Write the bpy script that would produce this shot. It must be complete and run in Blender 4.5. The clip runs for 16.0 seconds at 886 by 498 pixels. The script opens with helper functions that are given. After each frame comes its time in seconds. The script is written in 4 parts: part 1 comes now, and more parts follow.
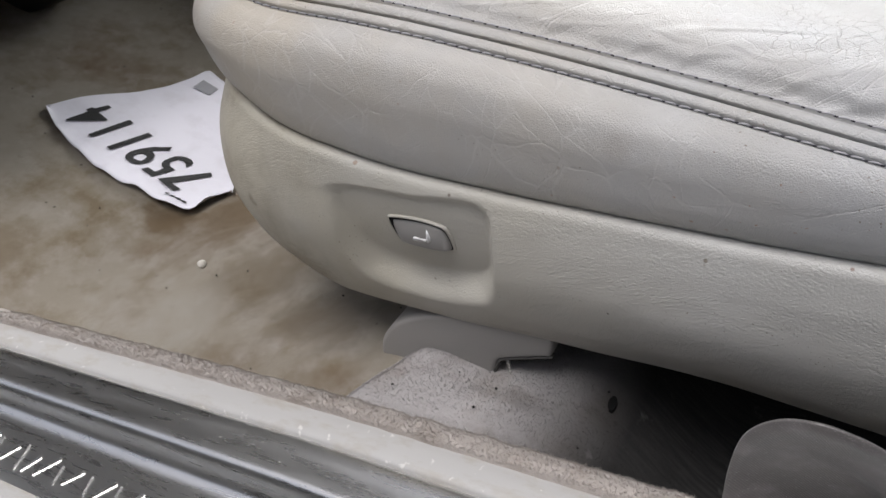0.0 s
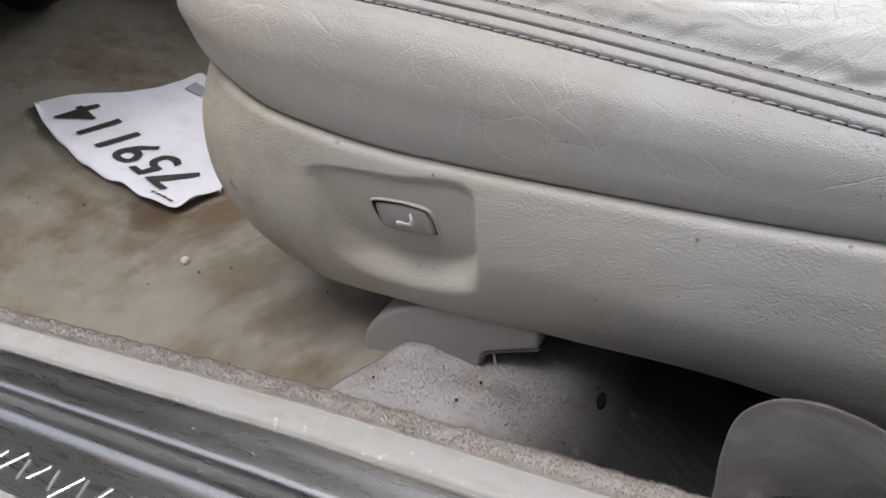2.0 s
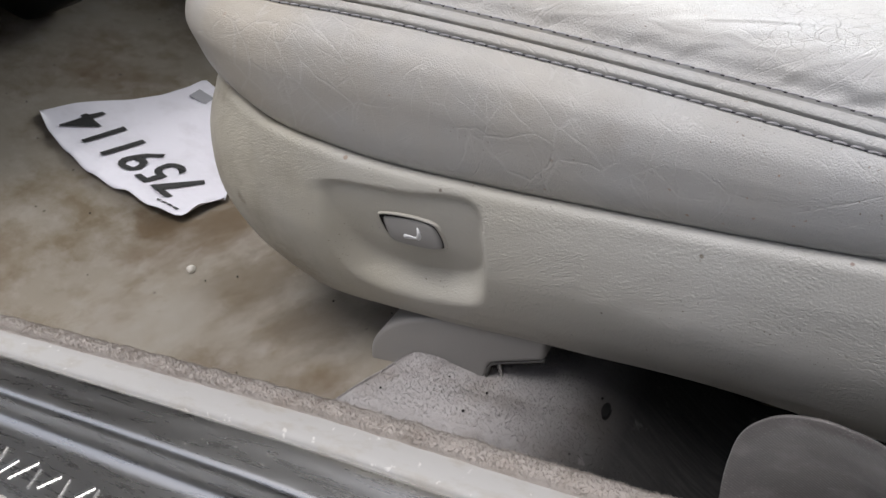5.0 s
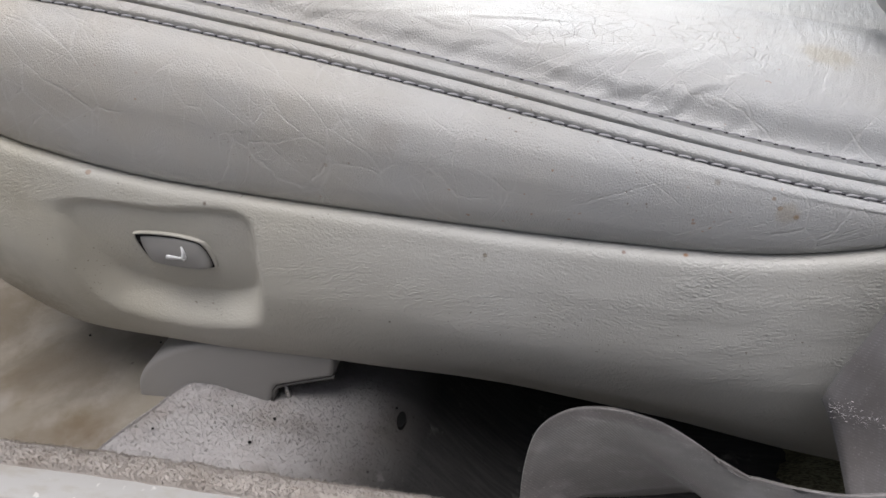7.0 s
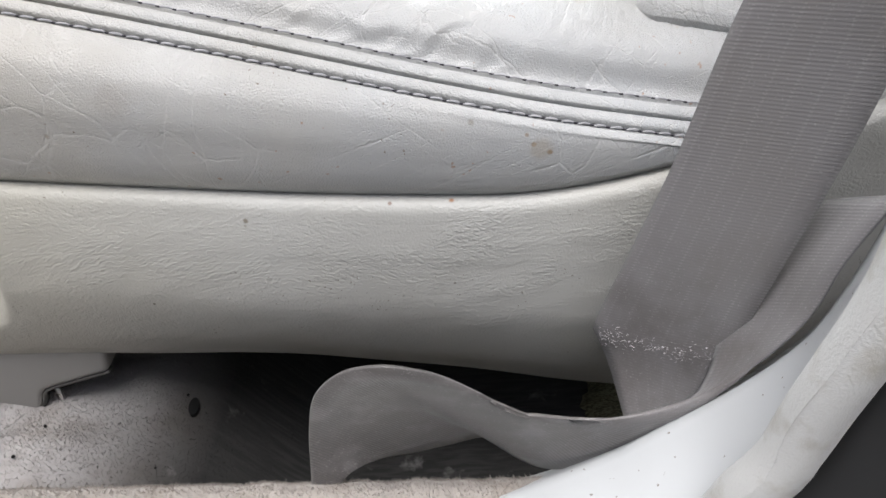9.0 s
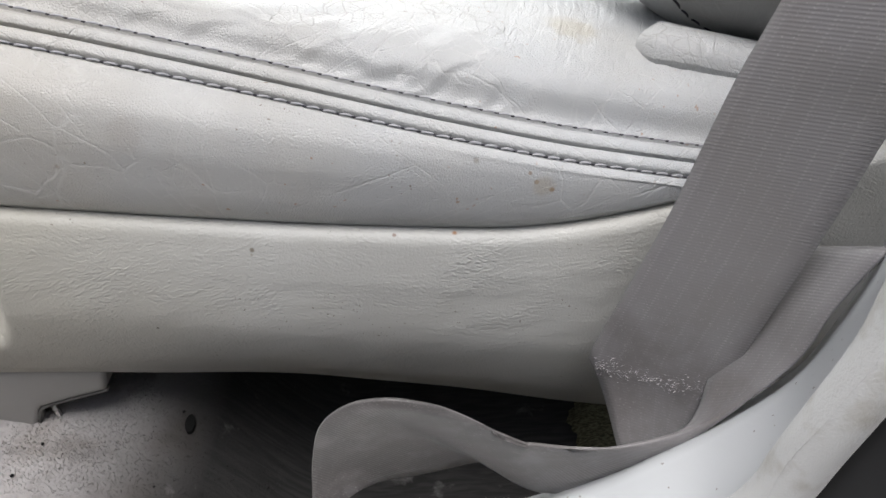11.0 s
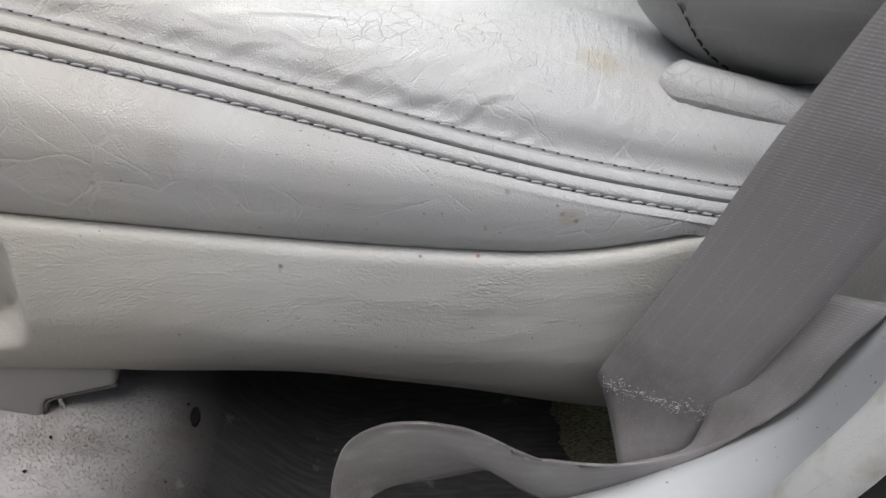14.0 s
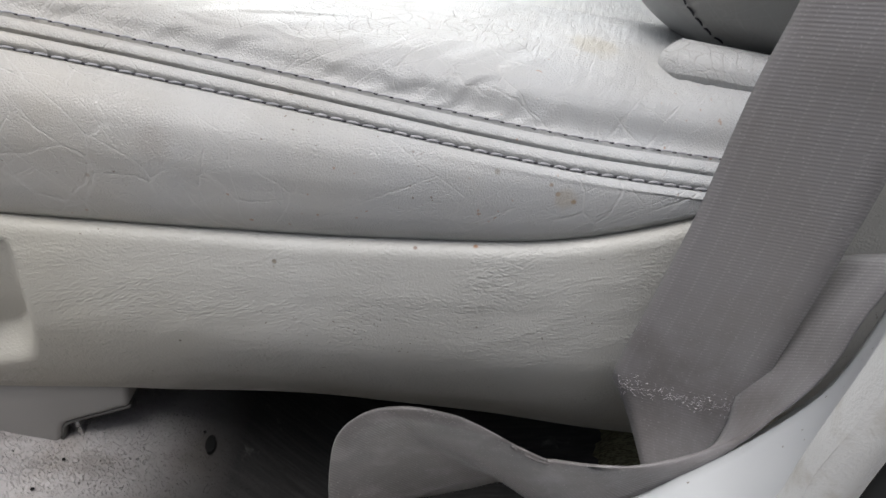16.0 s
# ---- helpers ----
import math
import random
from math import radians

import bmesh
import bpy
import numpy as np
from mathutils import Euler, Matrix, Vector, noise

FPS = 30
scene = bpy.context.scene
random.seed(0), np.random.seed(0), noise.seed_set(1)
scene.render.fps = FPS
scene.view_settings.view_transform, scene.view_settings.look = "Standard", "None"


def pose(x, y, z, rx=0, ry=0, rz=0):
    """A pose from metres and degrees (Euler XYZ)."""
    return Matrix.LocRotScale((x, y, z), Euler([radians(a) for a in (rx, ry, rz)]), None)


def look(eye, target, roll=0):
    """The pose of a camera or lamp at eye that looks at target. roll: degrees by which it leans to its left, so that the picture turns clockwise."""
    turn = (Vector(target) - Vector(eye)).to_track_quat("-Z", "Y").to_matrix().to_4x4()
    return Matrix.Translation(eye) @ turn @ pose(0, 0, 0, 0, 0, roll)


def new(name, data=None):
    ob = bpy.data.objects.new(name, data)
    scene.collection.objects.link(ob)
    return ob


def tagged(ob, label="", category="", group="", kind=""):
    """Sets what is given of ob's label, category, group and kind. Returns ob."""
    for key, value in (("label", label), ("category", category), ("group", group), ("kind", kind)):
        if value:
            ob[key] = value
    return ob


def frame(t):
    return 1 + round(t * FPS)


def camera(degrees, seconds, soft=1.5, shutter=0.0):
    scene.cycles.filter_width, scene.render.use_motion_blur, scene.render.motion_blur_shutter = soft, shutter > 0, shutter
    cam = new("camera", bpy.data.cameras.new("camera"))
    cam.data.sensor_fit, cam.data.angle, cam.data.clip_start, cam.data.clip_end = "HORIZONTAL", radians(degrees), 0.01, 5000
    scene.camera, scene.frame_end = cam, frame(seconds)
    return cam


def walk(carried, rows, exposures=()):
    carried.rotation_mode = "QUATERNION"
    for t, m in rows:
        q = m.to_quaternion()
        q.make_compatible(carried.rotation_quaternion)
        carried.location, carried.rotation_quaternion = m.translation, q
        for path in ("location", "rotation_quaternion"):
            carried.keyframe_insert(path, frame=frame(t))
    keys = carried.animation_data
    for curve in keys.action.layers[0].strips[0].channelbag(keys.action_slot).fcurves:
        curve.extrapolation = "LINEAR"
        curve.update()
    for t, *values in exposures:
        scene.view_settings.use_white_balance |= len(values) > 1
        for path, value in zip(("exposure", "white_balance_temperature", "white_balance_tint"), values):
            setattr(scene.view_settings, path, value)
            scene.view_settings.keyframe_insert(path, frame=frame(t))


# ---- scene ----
cam = camera(60.0, 16.0, soft=1.6)
PATH = [
    (0.0, look((0.1948, -0.2476, 0.3181), (0.0163, -0.0091, 0.1345), -14.47)),
    (0.5, look((0.1936, -0.2444, 0.3156), (0.0173, -0.0060, 0.1296), -14.31)),
    (1.0, look((0.1945, -0.2453, 0.3096), (0.0179, -0.0048, 0.1267), -13.77)),
    (1.5, look((0.1949, -0.2455, 0.3028), (0.0179, -0.0024, 0.1237), -13.50)),
    (2.0, look((0.1958, -0.2461, 0.2944), (0.0169, -0.0007, 0.1203), -13.17)),
    (2.5, look((0.1962, -0.2481, 0.2873), (0.0164, 0.0000, 0.1182), -12.70)),
    (3.0, look((0.1962, -0.2481, 0.2776), (0.0146, 0.0025, 0.1141), -12.22)),
    (5.5, look((0.1946, -0.2476, 0.3061), (0.0163, -0.0028, 0.1307), -13.39)),
    (6.0, look((0.1981, -0.2436, 0.3064), (0.0281, 0.0082, 0.1327), -12.49)),
    (6.5, look((0.1939, -0.2216, 0.2956), (0.0710, 0.0519, 0.1150), -10.39)),
    (7.0, look((0.1868, -0.2318, 0.2940), (0.0993, 0.0502, 0.1062), -7.85)),
    (7.5, look((0.1873, -0.2333, 0.2868), (0.1064, 0.0510, 0.0994), -7.34)),
    (8.0, look((0.1868, -0.2357, 0.2805), (0.1227, 0.0552, 0.0969), -7.01)),
    (8.5, look((0.2051, -0.2251, 0.2748), (0.1808, 0.0589, 0.0716), -5.68)),
    (9.0, look((0.2116, -0.2187, 0.2806), (0.1934, 0.0628, 0.0735), -6.04)),
    (11.5, look((0.1951, -0.2147, 0.3037), (0.1960, 0.0625, 0.0900), -2.36)),
    (12.0, look((0.1830, -0.2103, 0.3163), (0.1955, 0.0593, 0.0935), -0.28)),
    (12.5, look((0.1667, -0.2007, 0.3315), (0.1941, 0.0569, 0.0961), 2.82)),
    (13.0, look((0.1637, -0.1973, 0.3350), (0.1932, 0.0566, 0.0959), 3.50)),
    (13.5, look((0.1646, -0.1985, 0.3302), (0.1931, 0.0578, 0.0935), 3.74)),
    (14.0, look((0.1749, -0.2058, 0.3234), (0.1927, 0.0578, 0.0938), 1.68)),
    (14.5, look((0.1839, -0.2120, 0.3123), (0.1901, 0.0598, 0.0919), -0.39)),
    (15.0, look((0.1940, -0.2164, 0.3017), (0.1886, 0.0628, 0.0908), -2.06)),
    (15.5, look((0.1985, -0.2199, 0.2926), (0.1868, 0.0655, 0.0903), -3.32)),
    (16.0, look((0.2057, -0.2234, 0.2847), (0.1859, 0.0695, 0.0942), -4.65)),
]
walk(cam, PATH, [(0.0, -0.14, 6500, 13.5), (1.5, -0.13, 6500, 13.5), (2.5, -0.14, 6500, 13.5), (3.2, -0.12, 6500, 13.5), (5.4, -0.14, 6500, 13.5), (7.0, -0.07, 6500, 13.5), (8.0, 0.0, 6500, 13), (8.6, 0.28, 6500, 11.5), (9.2, 0.36, 6500, 11.5), (11.3, 0.16, 6500, 11.5), (12.4, 0.06, 6500, 12), (13.0, -0.08, 6500, 12), (14.0, 0.0, 6500, 12), (16.0, 0.02, 6500, 11.5)])

# ---- light ----
SUN_EL, SUN_AZ = radians(77), radians(190)
world = bpy.data.worlds.new("world")
scene.world = world
world.use_nodes = True
wn = world.node_tree
sky = wn.nodes.new("ShaderNodeTexSky")
sky.sky_type, sky.sun_disc = "NISHITA", False
sky.sun_elevation, sky.sun_rotation = SUN_EL, SUN_AZ
sky.dust_density, sky.ozone_density = 2.5, 1.5
wn.nodes["Background"].inputs[1].default_value = 0.135
haze = wn.nodes.new("ShaderNodeHueSaturation")
haze.inputs["Saturation"].default_value = 0.4
wn.links.new(sky.outputs[0], haze.inputs["Color"])
wn.links.new(haze.outputs[0], wn.nodes["Background"].inputs[0])
sun = new("sun", bpy.data.lights.new("sun", "SUN"))
sun.data.energy, sun.data.angle, sun.data.color = 2.9, radians(36), (1.0, 0.99, 0.975)
sun.matrix_world = look((0.20, -0.52, 2.4), (0.1, 0.0, 0.15))
# daylight through the windows across the cabin
pane = new("window_light", bpy.data.lights.new("window_light", "AREA"))
pane.data.shape, pane.data.size, pane.data.size_y, pane.data.energy = "RECTANGLE", 1.5, 0.6, 19.0
pane.data.color = (0.97, 1.0, 0.98)
pane.matrix_world = look((0.25, 1.28, 0.80), (0.2, 0.1, 0.2))


# ---- materials ----
def mat(name, color, rough=0.5, metal=0.0, spec=0.5, sheen=0.0):
    m = bpy.data.materials.new(name)
    m.use_nodes = True
    b = m.node_tree.nodes["Principled BSDF"]
    b.inputs["Base Color"].default_value = (*color, 1)
    b.inputs["Roughness"].default_value = rough
    b.inputs["Metallic"].default_value = metal
    b.inputs["Specular IOR Level"].default_value = spec
    b.inputs["Sheen Weight"].default_value = sheen
    return m


def nd(m, kind, **kw):
    n = m.node_tree.nodes.new(kind)
    for k, v in kw.items():
        n.inputs[k.replace("_", " ")].default_value = v
    return n


def coords(m, scale=(1, 1, 1), rot=(0, 0, 0)):
    c = m.node_tree.nodes.new("ShaderNodeTexCoord")
    r = m.node_tree.nodes.new("ShaderNodeMapping")
    r.inputs["Rotation"].default_value = rot
    p = m.node_tree.nodes.new("ShaderNodeMapping")
    p.inputs["Scale"].default_value = scale
    m.node_tree.links.new(c.outputs["Object"], r.inputs["Vector"])
    m.node_tree.links.new(r.outputs["Vector"], p.inputs["Vector"])
    return p.outputs["Vector"]


def link(m, a, b):
    m.node_tree.links.new(a, b)


def noise_tex(m, vec, scale, detail=4.0, rough=0.55, distort=0.0):
    n = nd(m, "ShaderNodeTexNoise", Scale=scale, Detail=detail, Roughness=rough, Distortion=distort)
    link(m, vec, n.inputs["Vector"])
    return n.outputs[0]


def ramp(m, fac, a, b, ca=(0, 0, 0, 1), cb=(1, 1, 1, 1)):
    r = m.node_tree.nodes.new("ShaderNodeValToRGB")
    r.color_ramp.elements[0].position, r.color_ramp.elements[1].position = a, b
    r.color_ramp.elements[0].color, r.color_ramp.elements[1].color = ca, cb
    link(m, fac, r.inputs[0])
    return r.outputs[0]


def tint(m, fac, color, amount):
    """Mixes a colour over the base colour by a mask."""
    b = m.node_tree.nodes["Principled BSDF"]
    x = m.node_tree.nodes.new("ShaderNodeMix")
    x.data_type = "RGBA"
    k = m.node_tree.nodes.new("ShaderNodeMath")
    k.operation = "MULTIPLY"
    k.inputs[1].default_value = amount
    link(m, fac, k.inputs[0])
    link(m, k.outputs[0], x.inputs["Factor"])
    s = b.inputs["Base Color"]
    if s.is_linked:
        link(m, s.links[0].from_socket, x.inputs["A"])
    else:
        x.inputs["A"].default_value = s.default_value
    x.inputs["B"].default_value = (*color, 1)
    link(m, x.outputs["Result"], s)


def bump(m, height, strength, dist):
    b = m.node_tree.nodes["Principled BSDF"]
    n = nd(m, "ShaderNodeBump", Strength=strength, Distance=dist)
    link(m, height, n.inputs["Height"])
    s = b.inputs["Normal"]
    if s.is_linked:
        link(m, s.links[0].from_socket, n.inputs["Normal"])
    link(m, n.outputs[0], s)


def cells(m, vec, scale, feature="DISTANCE_TO_EDGE", rand=1.0):
    v = nd(m, "ShaderNodeTexVoronoi", Scale=scale, Randomness=rand)
    v.feature = feature
    link(m, vec, v.inputs["Vector"])
    return v.outputs["Distance"]


def warp(m, vec, scale, amount):
    n = nd(m, "ShaderNodeTexNoise", Scale=scale, Detail=2.0)
    link(m, vec, n.inputs["Vector"])
    a = m.node_tree.nodes.new("ShaderNodeVectorMath")
    a.operation = "SCALE"
    a.inputs["Scale"].default_value = amount
    link(m, n.outputs["Color"], a.inputs[0])
    d = m.node_tree.nodes.new("ShaderNodeVectorMath")
    link(m, vec, d.inputs[0])
    link(m, a.outputs[0], d.inputs[1])
    return d.outputs[0]


LEATHER = mat("cushion leather", (0.468, 0.477, 0.484), 0.36, spec=0.5)
VINYL = mat("side shield vinyl", (0.465, 0.462, 0.44), 0.44, spec=0.45)
BACKLEATHER = mat("seatback leather", (0.28, 0.285, 0.28), 0.45)
PLASTIC = mat("grey plastic", (0.29, 0.28, 0.265), 0.5)
BUTTON = mat("switch plastic", (0.27, 0.262, 0.25), 0.34)
DARK = mat("near black", (0.010, 0.010, 0.010), 0.7, spec=0.15)
WHITE = mat("white print", (0.8, 0.8, 0.8), 0.6)
CARPET = mat("floor carpet", (0.224, 0.199, 0.160), 0.95, spec=0.1, sheen=0.2)
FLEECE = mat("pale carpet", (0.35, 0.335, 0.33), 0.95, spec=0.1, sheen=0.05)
REARCARPET = mat("rear carpet", (0.17, 0.16, 0.10), 0.95, spec=0.1)
STEEL = mat("scuffed steel", (0.74, 0.735, 0.72), 0.2, 1.0)
SILLTRIM = mat("sill trim vinyl", (0.43, 0.425, 0.415), 0.5)
PILLAR = mat("pillar trim plastic", (0.56, 0.575, 0.585), 0.42)
SEAL = mat("weatherstrip flock", (0.60, 0.60, 0.585), 0.9, sheen=0.3)
BELT = mat("seat belt webbing", (0.235, 0.224, 0.228), 0.40, spec=0.6, sheen=0.2)
PAPER = mat("white paper", (0.72, 0.71, 0.77), 0.7)
INK = mat("black ink", (0.02, 0.02, 0.02), 0.6)
GREYINK = mat("grey ink", (0.3, 0.3, 0.32), 0.6)
THREAD = mat("stitching thread", (0.40, 0.40, 0.42), 0.6)
NEEDLE = mat("needle hole", (0.05, 0.048, 0.055), 0.9, spec=0.1)
LINT = mat("frayed belt thread", (0.42, 0.40, 0.41), 0.8)
BLACK = mat("black rubber", (0.015, 0.015, 0.016), 0.5)
PANEL = mat("interior panel", (0.42, 0.43, 0.42), 0.6)
HEADLINER = mat("headliner", (0.55, 0.54, 0.5), 0.9)
DASH = mat("dashboard plastic", (0.10, 0.097, 0.09), 0.6)
GROUND = mat("gravel", (0.09, 0.087, 0.082), 0.9)
FUZZ = mat("frayed carpet edge", (0.40, 0.365, 0.335), 0.95, spec=0.1, sheen=0.3)
CRUMB = mat("crumb", (0.6, 0.58, 0.52), 0.9)


# ---- grain, creases, stains ----
def ridge(m, vec, scale, width, detail=2.0):
    """Thin wandering lines: 1 on the line, 0 off it."""
    n = noise_tex(m, vec, scale, detail)
    a = m.node_tree.nodes.new("ShaderNodeMath")
    a.operation = "SUBTRACT"
    a.inputs[1].default_value = 0.5
    link(m, n, a.inputs[0])
    b = m.node_tree.nodes.new("ShaderNodeMath")
    b.operation = "ABSOLUTE"
    link(m, a.outputs[0], b.inputs[0])
    return ramp(m, b.outputs[0], 0.0, width, (1, 1, 1, 1), (0, 0, 0, 1))


def times(m, a, b):
    k = m.node_tree.nodes.new("ShaderNodeMath")
    k.operation = "MULTIPLY"
    link(m, a, k.inputs[0])
    link(m, b, k.inputs[1])
    return k.outputs[0]


def rough_by(m, fac, lo, hi):
    r = nd(m, "ShaderNodeMapRange")
    r.inputs["To Min"].default_value, r.inputs["To Max"].default_value = lo, hi
    link(m, fac, r.inputs["Value"])
    link(m, r.outputs[0], m.node_tree.nodes["Principled BSDF"].inputs["Roughness"])


def along(m, i, a, b):
    """0 to 1 along one axis of the object."""
    c = m.node_tree.nodes.new("ShaderNodeTexCoord")
    x = m.node_tree.nodes.new("ShaderNodeSeparateXYZ")
    link(m, c.outputs["Object"], x.inputs[0])
    r = nd(m, "ShaderNodeMapRange")
    r.inputs["From Min"].default_value, r.inputs["From Max"].default_value = a, b
    link(m, x.outputs[i], r.inputs["Value"])
    return r.outputs[0]


def lines(m, scale, rot, width, seed):
    """Thin straight creases: the edges of long cells."""
    p = coords(m, scale, rot)
    v = nd(m, "ShaderNodeVectorMath")
    link(m, p, v.inputs[0])
    v.inputs[1].default_value = (seed, seed * 1.7, seed * 0.6)
    return ramp(m, cells(m, warp(m, v.outputs[0], 1.3, 0.25), 1.0), 0.0, width, (1, 1, 1, 1), (0, 0, 0, 1))


def spot(m, centre, radius, color, amount, ragged=0.5, scale=60, stretch=(1, 1, 1)):
    """A stain at one place, with a ragged outline."""
    c = m.node_tree.nodes.new("ShaderNodeTexCoord")
    p = m.node_tree.nodes.new("ShaderNodeMapping")
    p.inputs["Location"].default_value = tuple(-a * b for a, b in zip(centre, stretch))
    p.inputs["Scale"].default_value = stretch
    link(m, c.outputs["Object"], p.inputs["Vector"])
    d = m.node_tree.nodes.new("ShaderNodeVectorMath")
    d.operation = "LENGTH"
    link(m, p.outputs["Vector"], d.inputs[0])
    n = nd(m, "ShaderNodeTexNoise", Scale=scale, Detail=5.0, Roughness=0.65)
    link(m, c.outputs["Object"], n.inputs["Vector"])
    k = m.node_tree.nodes.new("ShaderNodeMath")
    k.operation = "MULTIPLY_ADD"
    k.inputs[1].default_value = ragged * radius * 2
    link(m, n.outputs[0], k.inputs[0])
    link(m, d.outputs["Value"], k.inputs[2])
    off = ragged * radius
    tint(m, edge_mask(m, k.outputs[0], off + radius, off + 0.35 * radius), color, amount)


def edge_mask(m, value, out, full):
    """0 at out, 1 at full."""
    r = nd(m, "ShaderNodeMapRange")
    r.interpolation_type = "SMOOTHSTEP"
    r.inputs["From Min"].default_value, r.inputs["From Max"].default_value = out, full
    link(m, value, r.inputs["Value"])
    return r.outputs[0]


def leather(m, crease, grain, k=1.0):
    v = coords(m)
    tint(m, ramp(m, noise_tex(m, v, 14, 5), 0.45, 0.75), tuple(k * q for q in (0.40, 0.37, 0.315)), 0.32)
    tint(m, ramp(m, noise_tex(m, v, 45, 4), 0.52, 0.72), tuple(k * q for q in (0.54, 0.535, 0.52)), 0.35)
    tint(m, times(m, ramp(m, noise_tex(m, v, 9, 4), 0.25, 0.6), along(m, 0, 0.25, -0.03)), tuple(k * q for q in (0.485, 0.445, 0.376)), 0.95)
    g = cells(m, warp(m, v, 300, 0.002), 1000)
    pebble = times(m, ramp(m, g, 0.0, 0.3), ramp(m, noise_tex(m, v, 30, 2), 0.35, 0.65, (0.55, 0.55, 0.55, 1), (1, 1, 1, 1)))
    bump(m, pebble, grain, 0.0005)
    bump(m, noise_tex(m, v, 190, 2), 0.08, 0.0012)
    bump(m, noise_tex(m, coords(m, (16, 70, 40), (0.2, 0.0, 0.75)), 1.0, 2, 0.5), crease * 0.8, 0.0028)
    for i, (rot, scale, w) in enumerate((((0.0, 0.42, 0.0), (5, 50, 130), 0.022), ((0.0, -0.85, 0.0), (6, 50, 110), 0.015), ((0.0, 0.1, 0.45), (9, 120, 40), 0.030), ((0.0, 0.1, -0.7), (9, 130, 40), 0.028))):
        patch = ramp(m, noise_tex(m, coords(m, (1, 1, 1), (0, 0, i)), 24, 1), 0.49, 0.61)
        line = times(m, lines(m, scale, rot, w, 3.1 * i), patch)
        bump(m, ramp(m, line, 0.0, 1.0, (1, 1, 1, 1), (0, 0, 0, 1)), crease * 0.95, 0.0005)
        tint(m, line, tuple(k * q for q in (0.66, 0.65, 0.63)), 0.24)
    web = ramp(m, cells(m, warp(m, v, 60, 0.010), 170), 0.0, 0.05, (1, 1, 1, 1), (0, 0, 0, 1))
    web = times(m, web, ramp(m, noise_tex(m, v, 22, 1), 0.46, 0.62))
    web = times(m, web, along(m, 1, 0.018, 0.045))
    bump(m, ramp(m, web, 0, 1, (1, 1, 1, 1), (0, 0, 0, 1)), crease * 1.5, 0.0005)
    tint(m, web, (0.22, 0.20, 0.17), 0.42)
    pucker = noise_tex(m, warp(m, coords(m, (330, 50, 50), (0, 0, 0.2)), 0.5, 0.6), 1.0, 2, 0.5)
    pucker = times(m, pucker, times(m, along(m, 0, 0.16, 0.25), along(m, 1, 0.018, 0.032)))
    bump(m, pucker, crease * 1.2, 0.0016)
    speck = times(m, ramp(m, noise_tex(m, v, 800, 0), 0.80, 0.82), ramp(m, noise_tex(m, v, 30, 1), 0.56, 0.62))
    tint(m, speck, (0.16, 0.11, 0.07), 0.7)
    rust = times(m, ramp(m, noise_tex(m, v, 420, 1), 0.74, 0.77), ramp(m, noise_tex(m, v, 17, 1), 0.58, 0.64))
    tint(m, rust, (0.34, 0.17, 0.08), 0.6)
    rough_by(m, noise_tex(m, v, 60, 4), 0.26, 0.43)


leather(LEATHER, 0.34, 0.36)
leather(BACKLEATHER, 0.1, 0.2, 0.6)
for at, r, c, a in (((0.2355, 0.0016, 0.1549), 0.0014, (0.26, 0.16, 0.07), 0.9), ((0.2303, 0.0016, 0.1580), 0.0011, (0.30, 0.20, 0.12), 0.8), ((0.2330, 0.0016, 0.1560), 0.0050, (0.42, 0.37, 0.30), 0.5), ((0.2281, 0.0020, 0.1615), 0.0010, (0.30, 0.20, 0.12), 0.6), ((0.2104, 0.0027, 0.1671), 0.0013, (0.25, 0.22, 0.18), 0.6),
                    ((0.2574, 0.0206, 0.1774), 0.0008, (0.16, 0.15, 0.16), 0.9), ((0.2475, 0.0500, 0.1912), 0.0120, (0.34, 0.30, 0.22), 0.55), ((0.1000, 0.0000, 0.1850), 0.0080, (0.36, 0.33, 0.30), 0.35), ((0.0750, 0.0000, 0.1750), 0.0012, (0.25, 0.18, 0.12), 0.5)):
    spot(LEATHER, at, r, c, a, 0.6, 260)

v = coords(VINYL)
tint(VINYL, ramp(VINYL, noise_tex(VINYL, v, 12, 5), 0.42, 0.72), (0.37, 0.35, 0.285), 0.40)
tint(VINYL, ramp(VINYL, noise_tex(VINYL, v, 40, 4), 0.5, 0.7), (0.51, 0.51, 0.49), 0.3)
tint(VINYL, times(VINYL, ramp(VINYL, noise_tex(VINYL, v, 8, 4), 0.2, 0.55), along(VINYL, 0, 0.14, -0.06)), (0.455, 0.423, 0.340), 0.9)
grime = times(VINYL, ramp(VINYL, noise_tex(VINYL, coords(VINYL, (1, 1, 0.6)), 38, 6, 0.65), 0.44, 0.68), along(VINYL, 0, -0.03, -0.15))
tint(VINYL, grime, (0.19, 0.145, 0.085), 0.75)
for i, (rot, amount) in enumerate(((0.35, 0.40), (-0.45, 0.36), (0.0, 0.36))):
    fold = noise_tex(VINYL, warp(VINYL, coords(VINYL, (380, 400, 1150), (0, rot, 0)), 0.5, 0.3), 1.0, 2, 0.5)
    fold = times(VINYL, fold, ramp(VINYL, noise_tex(VINYL, coords(VINYL, (1, 1, 2.2), (0, i * 0.3, 0)), 20, 2), 0.44, 0.64))
    bump(VINYL, fold, amount, 0.0010)
bump(VINYL, ramp(VINYL, cells(VINYL, warp(VINYL, v, 200, 0.003), 700), 0.0, 0.3), 0.2, 0.0004)
for sc, a in ((700, 0.80), (1100, 0.80)):
    tint(VINYL, times(VINYL, ramp(VINYL, noise_tex(VINYL, v, sc, 0), a, a + 0.02), ramp(VINYL, noise_tex(VINYL, v, 34, 1), 0.54, 0.60)), (0.14, 0.11, 0.08), 0.6)
